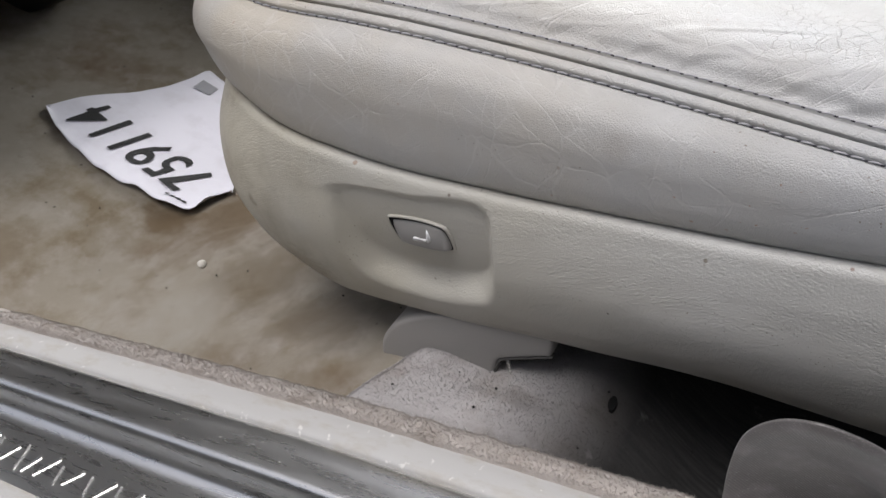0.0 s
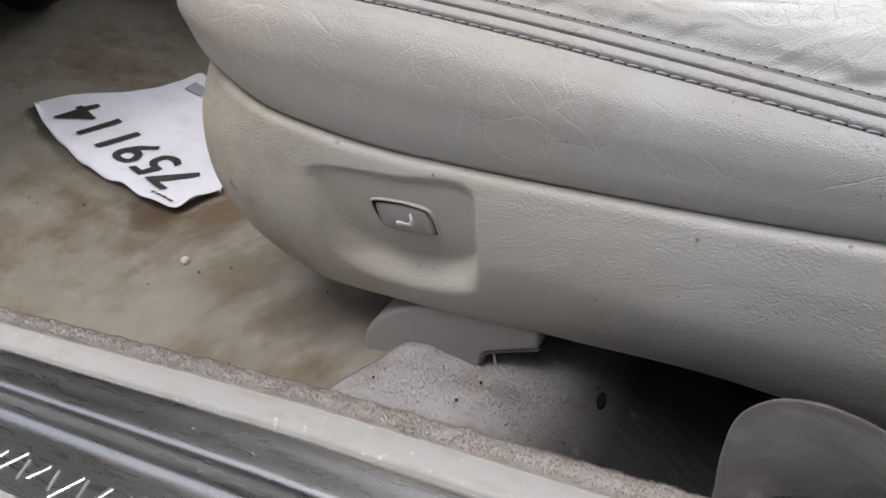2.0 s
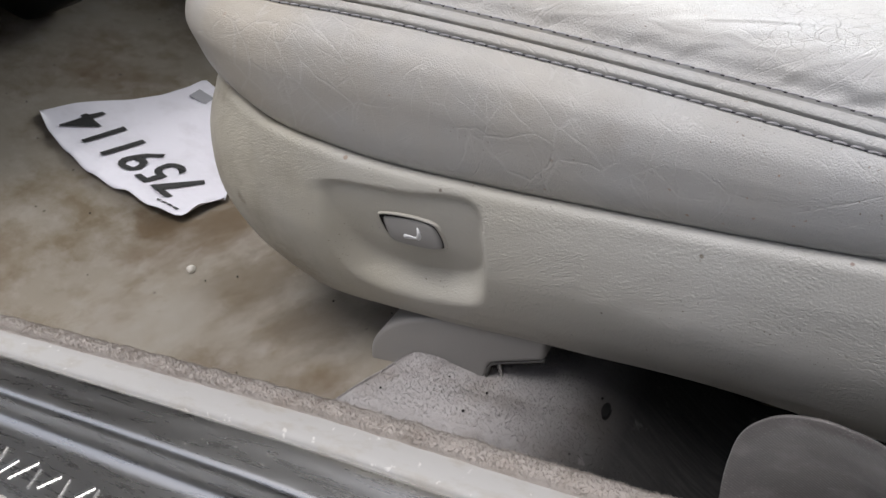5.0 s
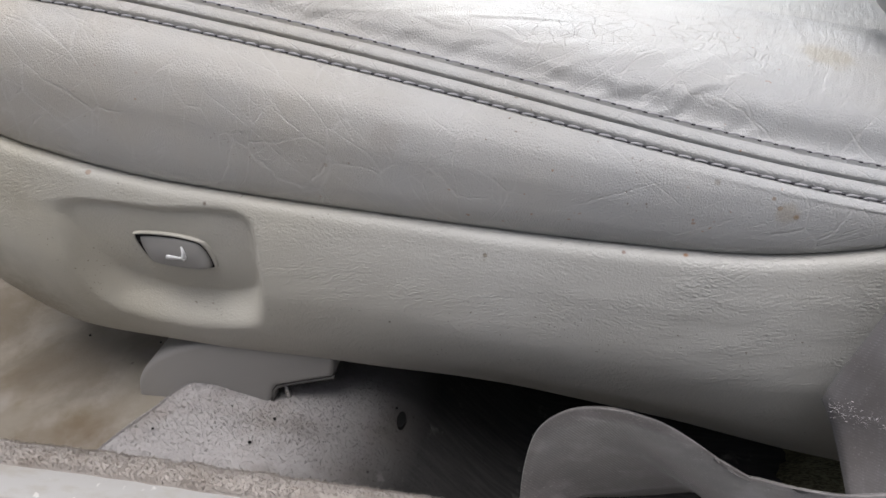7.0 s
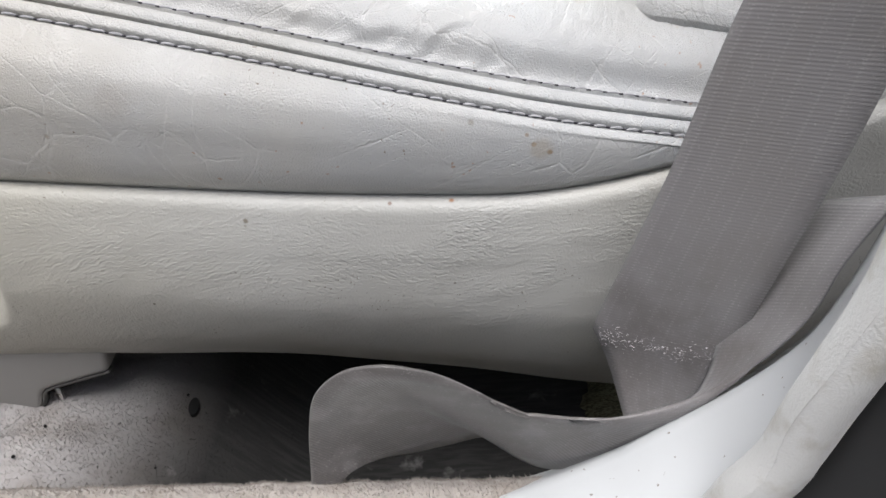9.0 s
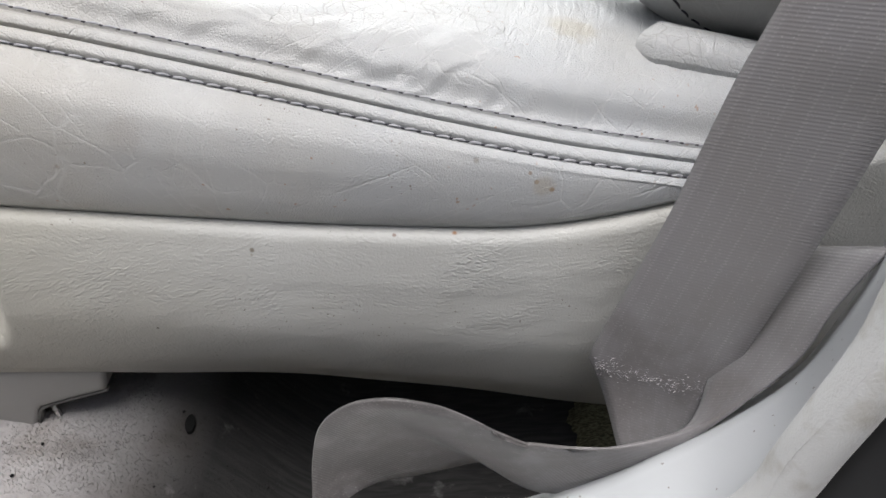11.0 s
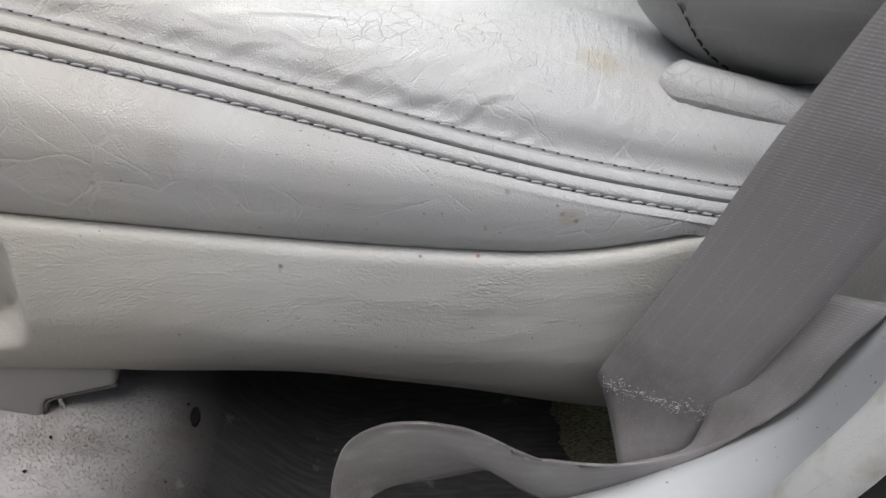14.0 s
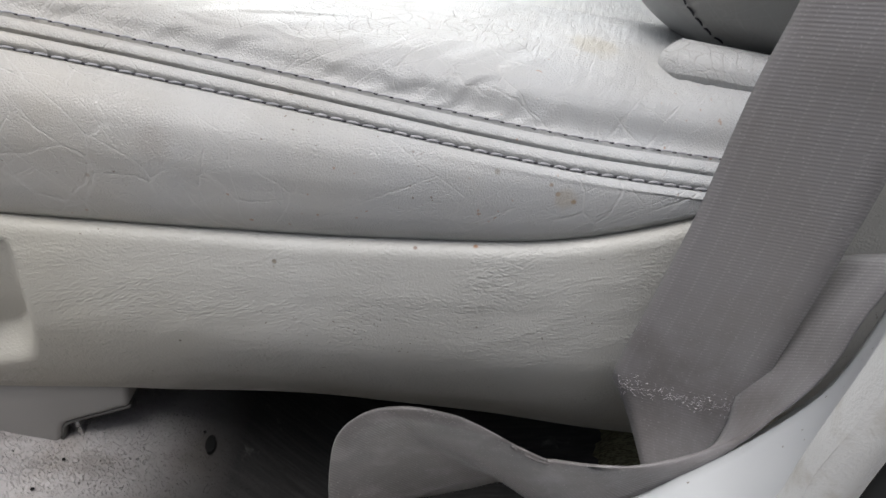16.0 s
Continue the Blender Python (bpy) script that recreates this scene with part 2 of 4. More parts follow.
for at, r, c, a in (((0.1309, -0.0009, 0.1380), 0.0012, (0.16, 0.13, 0.09), 0.8), ((0.1305, -0.0009, 0.1360), 0.0009, (0.20, 0.17, 0.12), 0.7), ((0.0891, -0.0027, 0.1054), 0.0008, (0.12, 0.10, 0.08), 0.9), ((0.2019, 0.0030, 0.1382), 0.0013, (0.33, 0.15, 0.06), 0.9), ((0.1808, 0.0018, 0.1392), 0.0011, (0.18, 0.10, 0.07), 0.8),
                    ((-0.1063, 0.0040, 0.1446), 0.0060, (0.15, 0.11, 0.07), 0.85), ((-0.0291, 0.0017, 0.1708), 0.0016, (0.25, 0.15, 0.09), 0.7), ((0.0203, 0.0004, 0.1578), 0.0013, (0.12, 0.09, 0.07), 0.9), ((0.0308, 0.0025, 0.1285), 0.0010, (0.10, 0.09, 0.08), 0.9), ((-0.0307, 0.0039, 0.1190), 0.0009, (0.10, 0.08, 0.06), 0.9), ((-0.1400, 0.0600, 0.1500), 0.0300, (0.24, 0.20, 0.14), 0.6), ((-0.0900, 0.0200, 0.1000), 0.0300, (0.26, 0.215, 0.15), 0.6)):
    spot(VINYL, at, r, c, a, 0.6, 300)
rough_by(VINYL, noise_tex(VINYL, v, 70, 4), 0.36, 0.56)

v = coords(PLASTIC)
bump(PLASTIC, noise_tex(PLASTIC, v, 1400, 2), 0.12, 0.0003)
tint(PLASTIC, ramp(PLASTIC, noise_tex(PLASTIC, v, 30, 5), 0.5, 0.75), (0.28, 0.26, 0.23), 0.4)

v = coords(CARPET)
for sc, a, b, c, k in ((7, 0.47, 0.62, (0.105, 0.066, 0.030), 0.8), (19, 0.50, 0.68, (0.13, 0.096, 0.052), 0.75), (55, 0.5, 0.75, (0.30, 0.28, 0.25), 0.5), (5, 0.5, 0.7, (0.31, 0.29, 0.265), 0.5)):
    tint(CARPET, ramp(CARPET, noise_tex(CARPET, coords(CARPET, (1, 1, 1), (0, 0, sc)), sc, 6, 0.62), a, b), c, k)
tint(CARPET, ramp(CARPET, noise_tex(CARPET, v, 130, 1), 0.77, 0.80), (0.05, 0.04, 0.03), 0.8)
for at, r, c, a in (((-0.345, 0.105, 0.045), 0.035, (0.10, 0.066, 0.032), 0.75), ((-0.290, 0.125, 0.037), 0.045, (0.11, 0.076, 0.040), 0.75), ((-0.200, 0.060, 0.037), 0.060, (0.115, 0.090, 0.058), 0.6), ((-0.120, 0.030, 0.037), 0.045, (0.12, 0.10, 0.075), 0.6), ((-0.420, -0.010, 0.080), 0.050, (0.12, 0.088, 0.05), 0.6), ((-0.230, 0.000, 0.037), 0.050, (0.27, 0.25, 0.215), 0.6)):
    spot(CARPET, at, r, c, a, 0.8, 45)
bump(CARPET, noise_tex(CARPET, coords(CARPET, (1, 3, 1)), 700, 3), 0.5, 0.001)

v = coords(FLEECE)
tint(FLEECE, ramp(FLEECE, noise_tex(FLEECE, v, 24, 5), 0.46, 0.70), (0.20, 0.165, 0.135), 0.6)
tint(FLEECE, ramp(FLEECE, noise_tex(FLEECE, v, 620, 3, 0.7), 0.45, 0.75), (0.25, 0.24, 0.24), 0.35)
tint(FLEECE, times(FLEECE, ramp(FLEECE, noise_tex(FLEECE, v, 70, 4), 0.5, 0.66), ramp(FLEECE, noise_tex(FLEECE, v, 12, 2), 0.4, 0.6)), (0.17, 0.15, 0.14), 0.5)
# shade below the seat, put into the carpet colour with a ragged edge
seat_shade = times(FLEECE, ramp(FLEECE, noise_tex(FLEECE, v, 45, 5, 0.65), 0.05, 0.36), along(FLEECE, 0, 0.020, 0.086))
tint(FLEECE, seat_shade, (0.024, 0.0235, 0.023), 1.0)
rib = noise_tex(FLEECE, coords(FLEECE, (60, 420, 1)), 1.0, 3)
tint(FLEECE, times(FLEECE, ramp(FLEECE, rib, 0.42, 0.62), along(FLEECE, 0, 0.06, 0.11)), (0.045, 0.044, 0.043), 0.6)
bump(FLEECE, noise_tex(FLEECE, v, 1500, 3, 0.6), 0.35, 0.0007)

v = coords(FUZZ)
tint(FUZZ, ramp(FUZZ, noise_tex(FUZZ, v, 60, 5), 0.45, 0.7), (0.25, 0.21, 0.175), 0.6)
tint(FUZZ, ramp(FUZZ, noise_tex(FUZZ, v, 620, 3, 0.7), 0.45, 0.7), (0.44, 0.41, 0.385), 0.35)
bump(FUZZ, noise_tex(FUZZ, v, 1500, 3, 0.6), 0.35, 0.0007)

v = coords(REARCARPET)
tint(REARCARPET, ramp(REARCARPET, noise_tex(REARCARPET, coords(REARCARPET, (1, 4, 1)), 420, 3), 0.42, 0.58), (0.055, 0.052, 0.032), 0.9)
bump(REARCARPET, noise_tex(REARCARPET, v, 600, 3), 0.7, 0.001)

v = coords(STEEL)
streak = noise_tex(STEEL, warp(STEEL, coords(STEEL, (6, 60, 60)), 3, 0.4), 4, 6, 0.65)
rough_by(STEEL, streak, 0.20, 0.37)
bump(STEEL, noise_tex(STEEL, v, 90, 2), 0.05, 0.0006)
dirt = ramp(STEEL, noise_tex(STEEL, coords(STEEL, (0.6, 1.2, 1), (0, 0, 0.5)), 520, 5, 0.75), 0.60, 0.66)
dirt = times(STEEL, dirt, ramp(STEEL, noise_tex(STEEL, v, 22, 2), 0.45, 0.6))
tint(STEEL, dirt, (0.45, 0.42, 0.37), 0.5)
scratch = times(STEEL, ridge(STEEL, coords(STEEL, (30, 190, 1), (0, 0, 0.6)), 1.0, 0.012, 1.0), ramp(STEEL, noise_tex(STEEL, v, 30, 2), 0.45, 0.6))
bump(STEEL, scratch, 0.08, 0.0004)
k = nd(STEEL, "ShaderNodeMapRange")
k.inputs["To Min"].default_value, k.inputs["To Max"].default_value = 1.0, 0.3
link(STEEL, dirt, k.inputs["Value"])
link(STEEL, k.outputs[0], STEEL.node_tree.nodes["Principled BSDF"].inputs["Metallic"])

v = coords(SILLTRIM)
tint(SILLTRIM, ramp(SILLTRIM, noise_tex(SILLTRIM, coords(SILLTRIM, (1, 2.5, 1)), 40, 6, 0.65), 0.50, 0.70), (0.33, 0.29, 0.23), 0.55)
tint(SILLTRIM, ramp(SILLTRIM, noise_tex(SILLTRIM, v, 160, 3), 0.66, 0.70), (0.72, 0.71, 0.68), 0.6)
bump(SILLTRIM, noise_tex(SILLTRIM, v, 500, 3), 0.15, 0.0006)

v = coords(PILLAR)
tint(PILLAR, ramp(PILLAR, noise_tex(PILLAR, v, 25, 5), 0.5, 0.75), (0.47, 0.475, 0.475), 0.3)
tint(PILLAR, ramp(PILLAR, noise_tex(PILLAR, v, 520, 0), 0.81, 0.83), (0.14, 0.11, 0.08), 0.8)
bump(PILLAR, noise_tex(PILLAR, v, 900, 2), 0.06, 0.0003)
rough_by(PILLAR, noise_tex(PILLAR, v, 50, 3), 0.34, 0.5)

v = coords(SEAL)
tint(SEAL, ramp(SEAL, noise_tex(SEAL, v, 90, 5), 0.48, 0.7), (0.36, 0.33, 0.27), 0.6)
bump(SEAL, noise_tex(SEAL, v, 1300, 3), 0.4, 0.0006)

uvn = BELT.node_tree.nodes.new("ShaderNodeUVMap")
uvn.uv_map = "weave"
mp = BELT.node_tree.nodes.new("ShaderNodeMapping")
mp.inputs["Rotation"].default_value = (0, 0, 0.10)
link(BELT, uvn.outputs[0], mp.inputs["Vector"])
rib = nd(BELT, "ShaderNodeTexWave", Scale=270.0, Distortion=0.4, Detail=2.0)
rib.bands_direction = "X"
link(BELT, mp.outputs[0], rib.inputs["Vector"])
lane = nd(BELT, "ShaderNodeTexWave", Scale=44.0, Distortion=0.2)
lane.bands_direction = "Y"
link(BELT, uvn.outputs[0], lane.inputs["Vector"])
bump(BELT, rib.outputs[1], 0.15, 0.0005)
bump(BELT, lane.outputs[1], 0.08, 0.0004)
tint(BELT, ramp(BELT, rib.outputs[1], 0.2, 0.8), (0.34, 0.325, 0.32), 0.17)
knot = times(BELT, ramp(BELT, rib.outputs[1], 0.55, 0.8), ramp(BELT, lane.outputs[1], 0.94, 0.99))
tint(BELT, knot, (0.50, 0.48, 0.48), 0.24)
bv = coords(BELT)
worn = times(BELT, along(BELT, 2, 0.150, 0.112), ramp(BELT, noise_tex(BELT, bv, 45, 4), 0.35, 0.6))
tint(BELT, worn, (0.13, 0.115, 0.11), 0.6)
# dirt on the slack loop, with its shade put into the webbing colour
loop_dirt_shade = times(BELT, along(BELT, 0, 0.262, 0.225), ramp(BELT, noise_tex(BELT, bv, 60, 4), 0.2, 0.5))
tint(BELT, loop_dirt_shade, (0.075, 0.069, 0.067), 0.85)
tint(BELT, ramp(BELT, noise_tex(BELT, bv, 20, 5), 0.5, 0.75), (0.20, 0.18, 0.165), 0.5)
tint(BELT, ramp(BELT, noise_tex(BELT, bv, 1500, 2), 0.62, 0.72), (0.5, 0.48, 0.47), 0.35)

v = coords(PAPER)
bump(PAPER, noise_tex(PAPER, v, 30, 3), 0.4, 0.004)
tint(PAPER, ramp(PAPER, noise_tex(PAPER, v, 40, 4), 0.5, 0.7), (0.58, 0.56, 0.60), 0.4)
v = coords(PANEL)
tint(PANEL, ramp(PANEL, noise_tex(PANEL, v, 20, 5), 0.45, 0.7), (0.34, 0.34, 0.33), 0.5)
bump(PANEL, noise_tex(PANEL, v, 600, 2), 0.1, 0.0004)
v = coords(BUTTON)
bump(BUTTON, noise_tex(BUTTON, v, 1500, 2), 0.05, 0.0002)


# ---- building helpers ----
def mesh_of(name, verts, faces, material, smooth=True):
    me = bpy.data.meshes.new(name)
    me.from_pydata([tuple(v) for v in verts], [], faces)
    me.materials.append(material)
    me.validate()
    bm = bmesh.new()
    bm.from_mesh(me)
    bmesh.ops.recalc_face_normals(bm, faces=bm.faces)
    bm.to_mesh(me)
    bm.free()
    for p in me.polygons:
        p.use_smooth = smooth
    return me


def part(name, verts, faces, material, parent=None, label="", smooth=True):
    ob = new(name, mesh_of(name, verts, faces, material, smooth))
    if parent:
        ob.parent = parent
    if label:
        tagged(ob, label)
    return ob


def thing(name, label, category, group="", kind=""):
    return tagged(new(name), label, category, group, kind)


def grid(rows):
    """A sheet through equal rows of points."""
    n, k = len(rows), len(rows[0])
    verts = [p for r in rows for p in r]
    faces = [(i * k + j, i * k + j + 1, (i + 1) * k + j + 1, (i + 1) * k + j) for i in range(n - 1) for j in range(k - 1)]
    return verts, faces


def slab(rows, thick):
    """A sheet with thickness: rows of points, pushed back along its normals."""
    a = np.array(rows, float)
    du, dv = np.gradient(a, axis=0), np.gradient(a, axis=1)
    nrm = np.cross(du, dv)
    nrm /= np.linalg.norm(nrm, axis=2)[..., None] + 1e-12
    n, k = a.shape[:2]
    b = a + nrm * thick
    verts = [tuple(p) for p in a.reshape(-1, 3)] + [tuple(p) for p in b.reshape(-1, 3)]
    o = n * k
    faces = []
    for i in range(n - 1):
        for j in range(k - 1):
            q = (i * k + j, i * k + j + 1, (i + 1) * k + j + 1, (i + 1) * k + j)
            faces += [q, tuple(o + v for v in reversed(q))]
    ring = [j for j in range(k)] + [i * k + k - 1 for i in range(1, n)] + [(n - 1) * k + j for j in range(k - 2, -1, -1)] + [i * k for i in range(n - 2, 0, -1)]
    for u, v in zip(ring, ring[1:] + ring[:1]):
        faces.append((u, o + u, o + v, v))
    return verts, faces


def box(lo, hi):
    v = [(x, y, z) for x in (lo[0], hi[0]) for y in (lo[1], hi[1]) for z in (lo[2], hi[2])]
    return v, [(0, 1, 3, 2), (4, 6, 7, 5), (0, 4, 5, 1), (2, 3, 7, 6), (0, 2, 6, 4), (1, 5, 7, 3)]


def spline(pts, n):
    """Catmull-Rom through points, n samples, even in arc length."""
    p = np.array(pts, float)
    p = np.vstack([2 * p[0] - p[1], p, 2 * p[-1] - p[-2]])
    out = []
    for i in range(1, len(p) - 2):
        for t in np.linspace(0, 1, 24, endpoint=False):
            a, b, c, d = p[i - 1], p[i], p[i + 1], p[i + 2]
            out.append(0.5 * (2 * b + (c - a) * t + (2 * a - 5 * b + 4 * c - d) * t * t + (3 * b - a - 3 * c + d) * t ** 3))
    out.append(p[-2])
    out = np.array(out)
    s = np.r_[0, np.cumsum(np.linalg.norm(np.diff(out, axis=0), axis=1))]
    u = np.linspace(0, s[-1], n)
    return np.stack([np.interp(u, s, out[:, k]) for k in range(p.shape[1])], 1)


def smoothstep(a, b, x):
    t = np.clip((x - a) / (b - a), 0, 1)
    return t * t * (3 - 2 * t)


# ---- seat shape ----
# plan line of the seat's outside: along the sill, round the front corner, across the front
CX, CR = -0.070, 0.10
ROLL_IN = 0.0195  # piping, in from the outside


def plan(s):
    """Point and inward way at s metres from the rear end x = 0.36."""
    straight = 0.36 - CX
    arc = CR * math.pi / 2
    if s <= straight:
        return (0.36 - s, 0.0), (0.0, 1.0)
    if s <= straight + arc:
        a = -math.pi / 2 - (s - straight) / CR
        return (CX + CR * math.cos(a), CR + CR * math.sin(a)), (-math.cos(a), -math.sin(a))
    return (CX - CR, CR + s - straight - arc), (1.0, 0.0)


def xs(s):
    return 0.36 - s


def curve1(s, pairs):
    """Height along the seat, by x run on past the corner."""
    p = sorted(pairs)
    return float(np.interp(xs(s), [a for a, _ in p], [b for _, b in p]))


SEAM = [(-0.45, 0.205), (-0.15, 0.203), (-0.115, 0.201), (-0.096, 0.199), (-0.078, 0.191), (-0.063, 0.185), (-0.044, 0.179), (-0.026, 0.173), (0.0, 0.167), (0.053, 0.1585), (0.10, 0.152), (0.15, 0.1455), (0.19, 0.1415), (0.222, 0.139), (0.243, 0.140), (0.263, 0.143), (0.29, 0.149), (0.36, 0.17)]
BOTTOM = [(-0.45, 0.076), (-0.14, 0.083), (-0.10, 0.086), (-0.054, 0.080), (0.0, 0.0735), (0.05, 0.071), (0.10, 0.067), (0.15, 0.060), (0.20, 0.050), (0.245, 0.038), (0.28, 0.031), (0.36, 0.02)]
ROLL = [(-0.45, 0.2648), (-0.12, 0.2528), (-0.07, 0.2413), (-0.035, 0.2343), (0.0, 0.2263), (0.05, 0.2128), (0.10, 0.1983), (0.15, 0.1828), (0.20, 0.1668), (0.25, 0.1528), (0.30, 0.1418), (0.36, 0.1328)]
CREST = [(-0.45, 0.26), (-0.12, 0.256), (0.0, 0.240), (0.05, 0.230), (0.10, 0.217), (0.15, 0.205), (0.20, 0.196), (0.25, 0.186), (0.28, 0.179), (0.36, 0.165)]


def even(pairs):
    p = sorted(pairs)
    x = np.linspace(p[0][0], p[-1][0], 700)
    y = np.interp(x, [a for a, _ in p], [b for _, b in p])
    k = np.exp(-np.linspace(-2, 2, 41) ** 2)
    yy = np.convolve(np.pad(y, 20, mode="edge"), k / k.sum(), "valid")
    return list(zip(x, yy))


def under(x):
    """How far the shield's lower edge is tucked in."""
    return float(smoothstep(0.04, 0.15, x))


def roll_in(s):
    """The piping's distance in from the outside."""
    return ROLL_IN + 0.013 * corner(s) - 0.0095 * float(smoothstep(0.08, 0.24, xs(s)))


ROLL = [(x + 0.04 * float(smoothstep(0.08, 0.24, x)) * (0.19 - x), z + 0.04 * float(smoothstep(0.08, 0.24, x)) * (0.305 - z)) for x, z in ROLL]
ROLL = [(x + 0.05 * (0.19 - x), z + 0.05 * (0.305 - z)) for x, z in ROLL]
CREST = [(x + 0.052 * (0.18 - x), z + 0.052 * (0.315 - z)) for x, z in CREST]
BOTTOM = [(x + 0.048 * under(x) * (x - 0.19), z - 0.048 * under(x) * (0.30 - z)) for x, z in BOTTOM]
SEAM, BOTTOM, ROLL, CREST = even(SEAM), even(BOTTOM), even(ROLL), even(CREST)


def corner(s):
    return float(smoothstep(0.0, 0.09, s - (0.36 - CX) + 0.02))


def place_on(s, d, z):
    (x, y), (nx, ny) = plan(s)
    return (x + nx * d, y + ny * d, z)


def seam_z(s):
    """Lower edge of the cushion, behind the shield's rim where that rises."""
    return min(curve1(s, SEAM), curve1(s, ROLL) - 0.0125)


def cushion_profile(s):
    zs, zr, zc = seam_z(s), curve1(s, ROLL), curve1(s, CREST)
    h = zr - 0.006 - zs
    dr = roll_in(s)
    b = min(1.0, h / 0.045)
    side = 0.0035 - 0.0039 * b
    base = [(0.016, zs - 0.009), (0.0085, zs - 0.0045), (0.0035 - 0.0005 * b, zs + 0.035 * h), (0.0035 - 0.0030 * b, zs + 0.2 * h), (0.0035 - 0.0039 * b, zs + 0.42 * h), (0.0035 - 0.0039 * b, zs + 0.62 * h), (side + 0.22 * (dr - 0.0068 - side), zs + 0.82 * h), (side + 0.6 * (dr - 0.0068 - side), zs + 0.94 * h), (dr - 0.0068, zr - 0.0056), (dr, zr), (dr + 0.0068, zr + 0.0056)]
    base = [(d + 0.011 * corner(s) * (1 - i / 10), z) for i, (d, z) in enumerate(base)]
    up = zc - zr - 0.0056
    base += [(dr + 0.0100, zr + 0.0056 + 0.42 * up), (dr + 0.0165, zr + 0.0056 + 0.72 * up), (dr + 0.0290, zr + 0.0056 + 0.92 * up), (dr + 0.043, zr + 0.0056 + 0.98 * up), (0.080, zc)]
    return base


# creases pressed into the bolster's top, from its piping up over the crest, and the gathers beside the rear lip
CREASES = [((0.0885, 0.0235), (0.1148, 0.0309), 1.0), ((0.1100, 0.0235), (0.1396, 0.0312), 1.0), ((0.1340, 0.0190), (0.1765, 0.0290), 1.2), ((0.1590, 0.0175), (0.1895, 0.0234), 1.2), ((0.1840, 0.0168), (0.2127, 0.0244), 2.0), ((0.1740, 0.0150), (0.1952, 0.0225), 1.0), ((0.2045, 0.0155), (0.2232, 0.0210), 1.2), ((0.2150, 0.0150), (0.2321, 0.0197), 0.9),
           ((0.1332, 0.0332), (0.1524, 0.0288), 0.7), ((0.1469, 0.0275), (0.1596, 0.0236), 0.7), ((0.1059, 0.0335), (0.1236, 0.0311), 0.7), ((0.1689, 0.0252), (0.1818, 0.0208), 0.7), ((0.0620, 0.0260), (0.0960, 0.0340), 1.0), ((0.0300, 0.0280), (0.0680, 0.0370), 1.0), ((0.0000, 0.0290), (0.0420, 0.0390), 0.9), ((0.1240, 0.0400), (0.1660, 0.0500), 0.7),
           ((0.2690, 0.0386), (0.2627, 0.0176), 1.6), ((0.2695, 0.0359), (0.2691, 0.0216), 1.2), ((0.2762, 0.0374), (0.2824, 0.0258), 1.2), ((0.2579, 0.0310), (0.2516, 0.0184), 0.9), ((0.2484, 0.0363), (0.2383, 0.0183), 0.8), ((0.2722, 0.0339), (0.2764, 0.0279), 1.0), ((0.2635, 0.0330), (0.2570, 0.0200), 0.9), ((0.2850, 0.0350), (0.2900, 0.0240), 0.8)]


def crease(x, y):
    """How far the leather sinks or swells at these places."""
    out = np.zeros_like(x)
    for (ax, ay), (bx, by), k in CREASES:
        ex, ey = bx - ax, by - ay
        length = math.hypot(ex, ey)
        u = ((x - ax) * ex + (y - ay) * ey) / length ** 2
        d = ((x - ax) * ey - (y - ay) * ex) / length + 0.0006 * np.sin(u * 7 + ax * 900)
        fade = smoothstep(-0.05, 0.12, u) * (1 - smoothstep(0.6, 1.15, u))
        out += k * fade * (0.00034 * np.exp(-(d / 0.0007) ** 2) - 0.00032 * np.exp(-((d - 0.0016) / 0.0010) ** 2))
    for i in range(len(x)):
        a, b = x[i] * 0.88 + y[i] * 0.47, y[i] * 0.88 - x[i] * 0.47
        out[i] += 0.0006 * noise.noise((a * 30, b * 170, 3.0)) * float(smoothstep(0.29, 0.25, x[i]) * smoothstep(0.050, 0.036, y[i]))
    return out


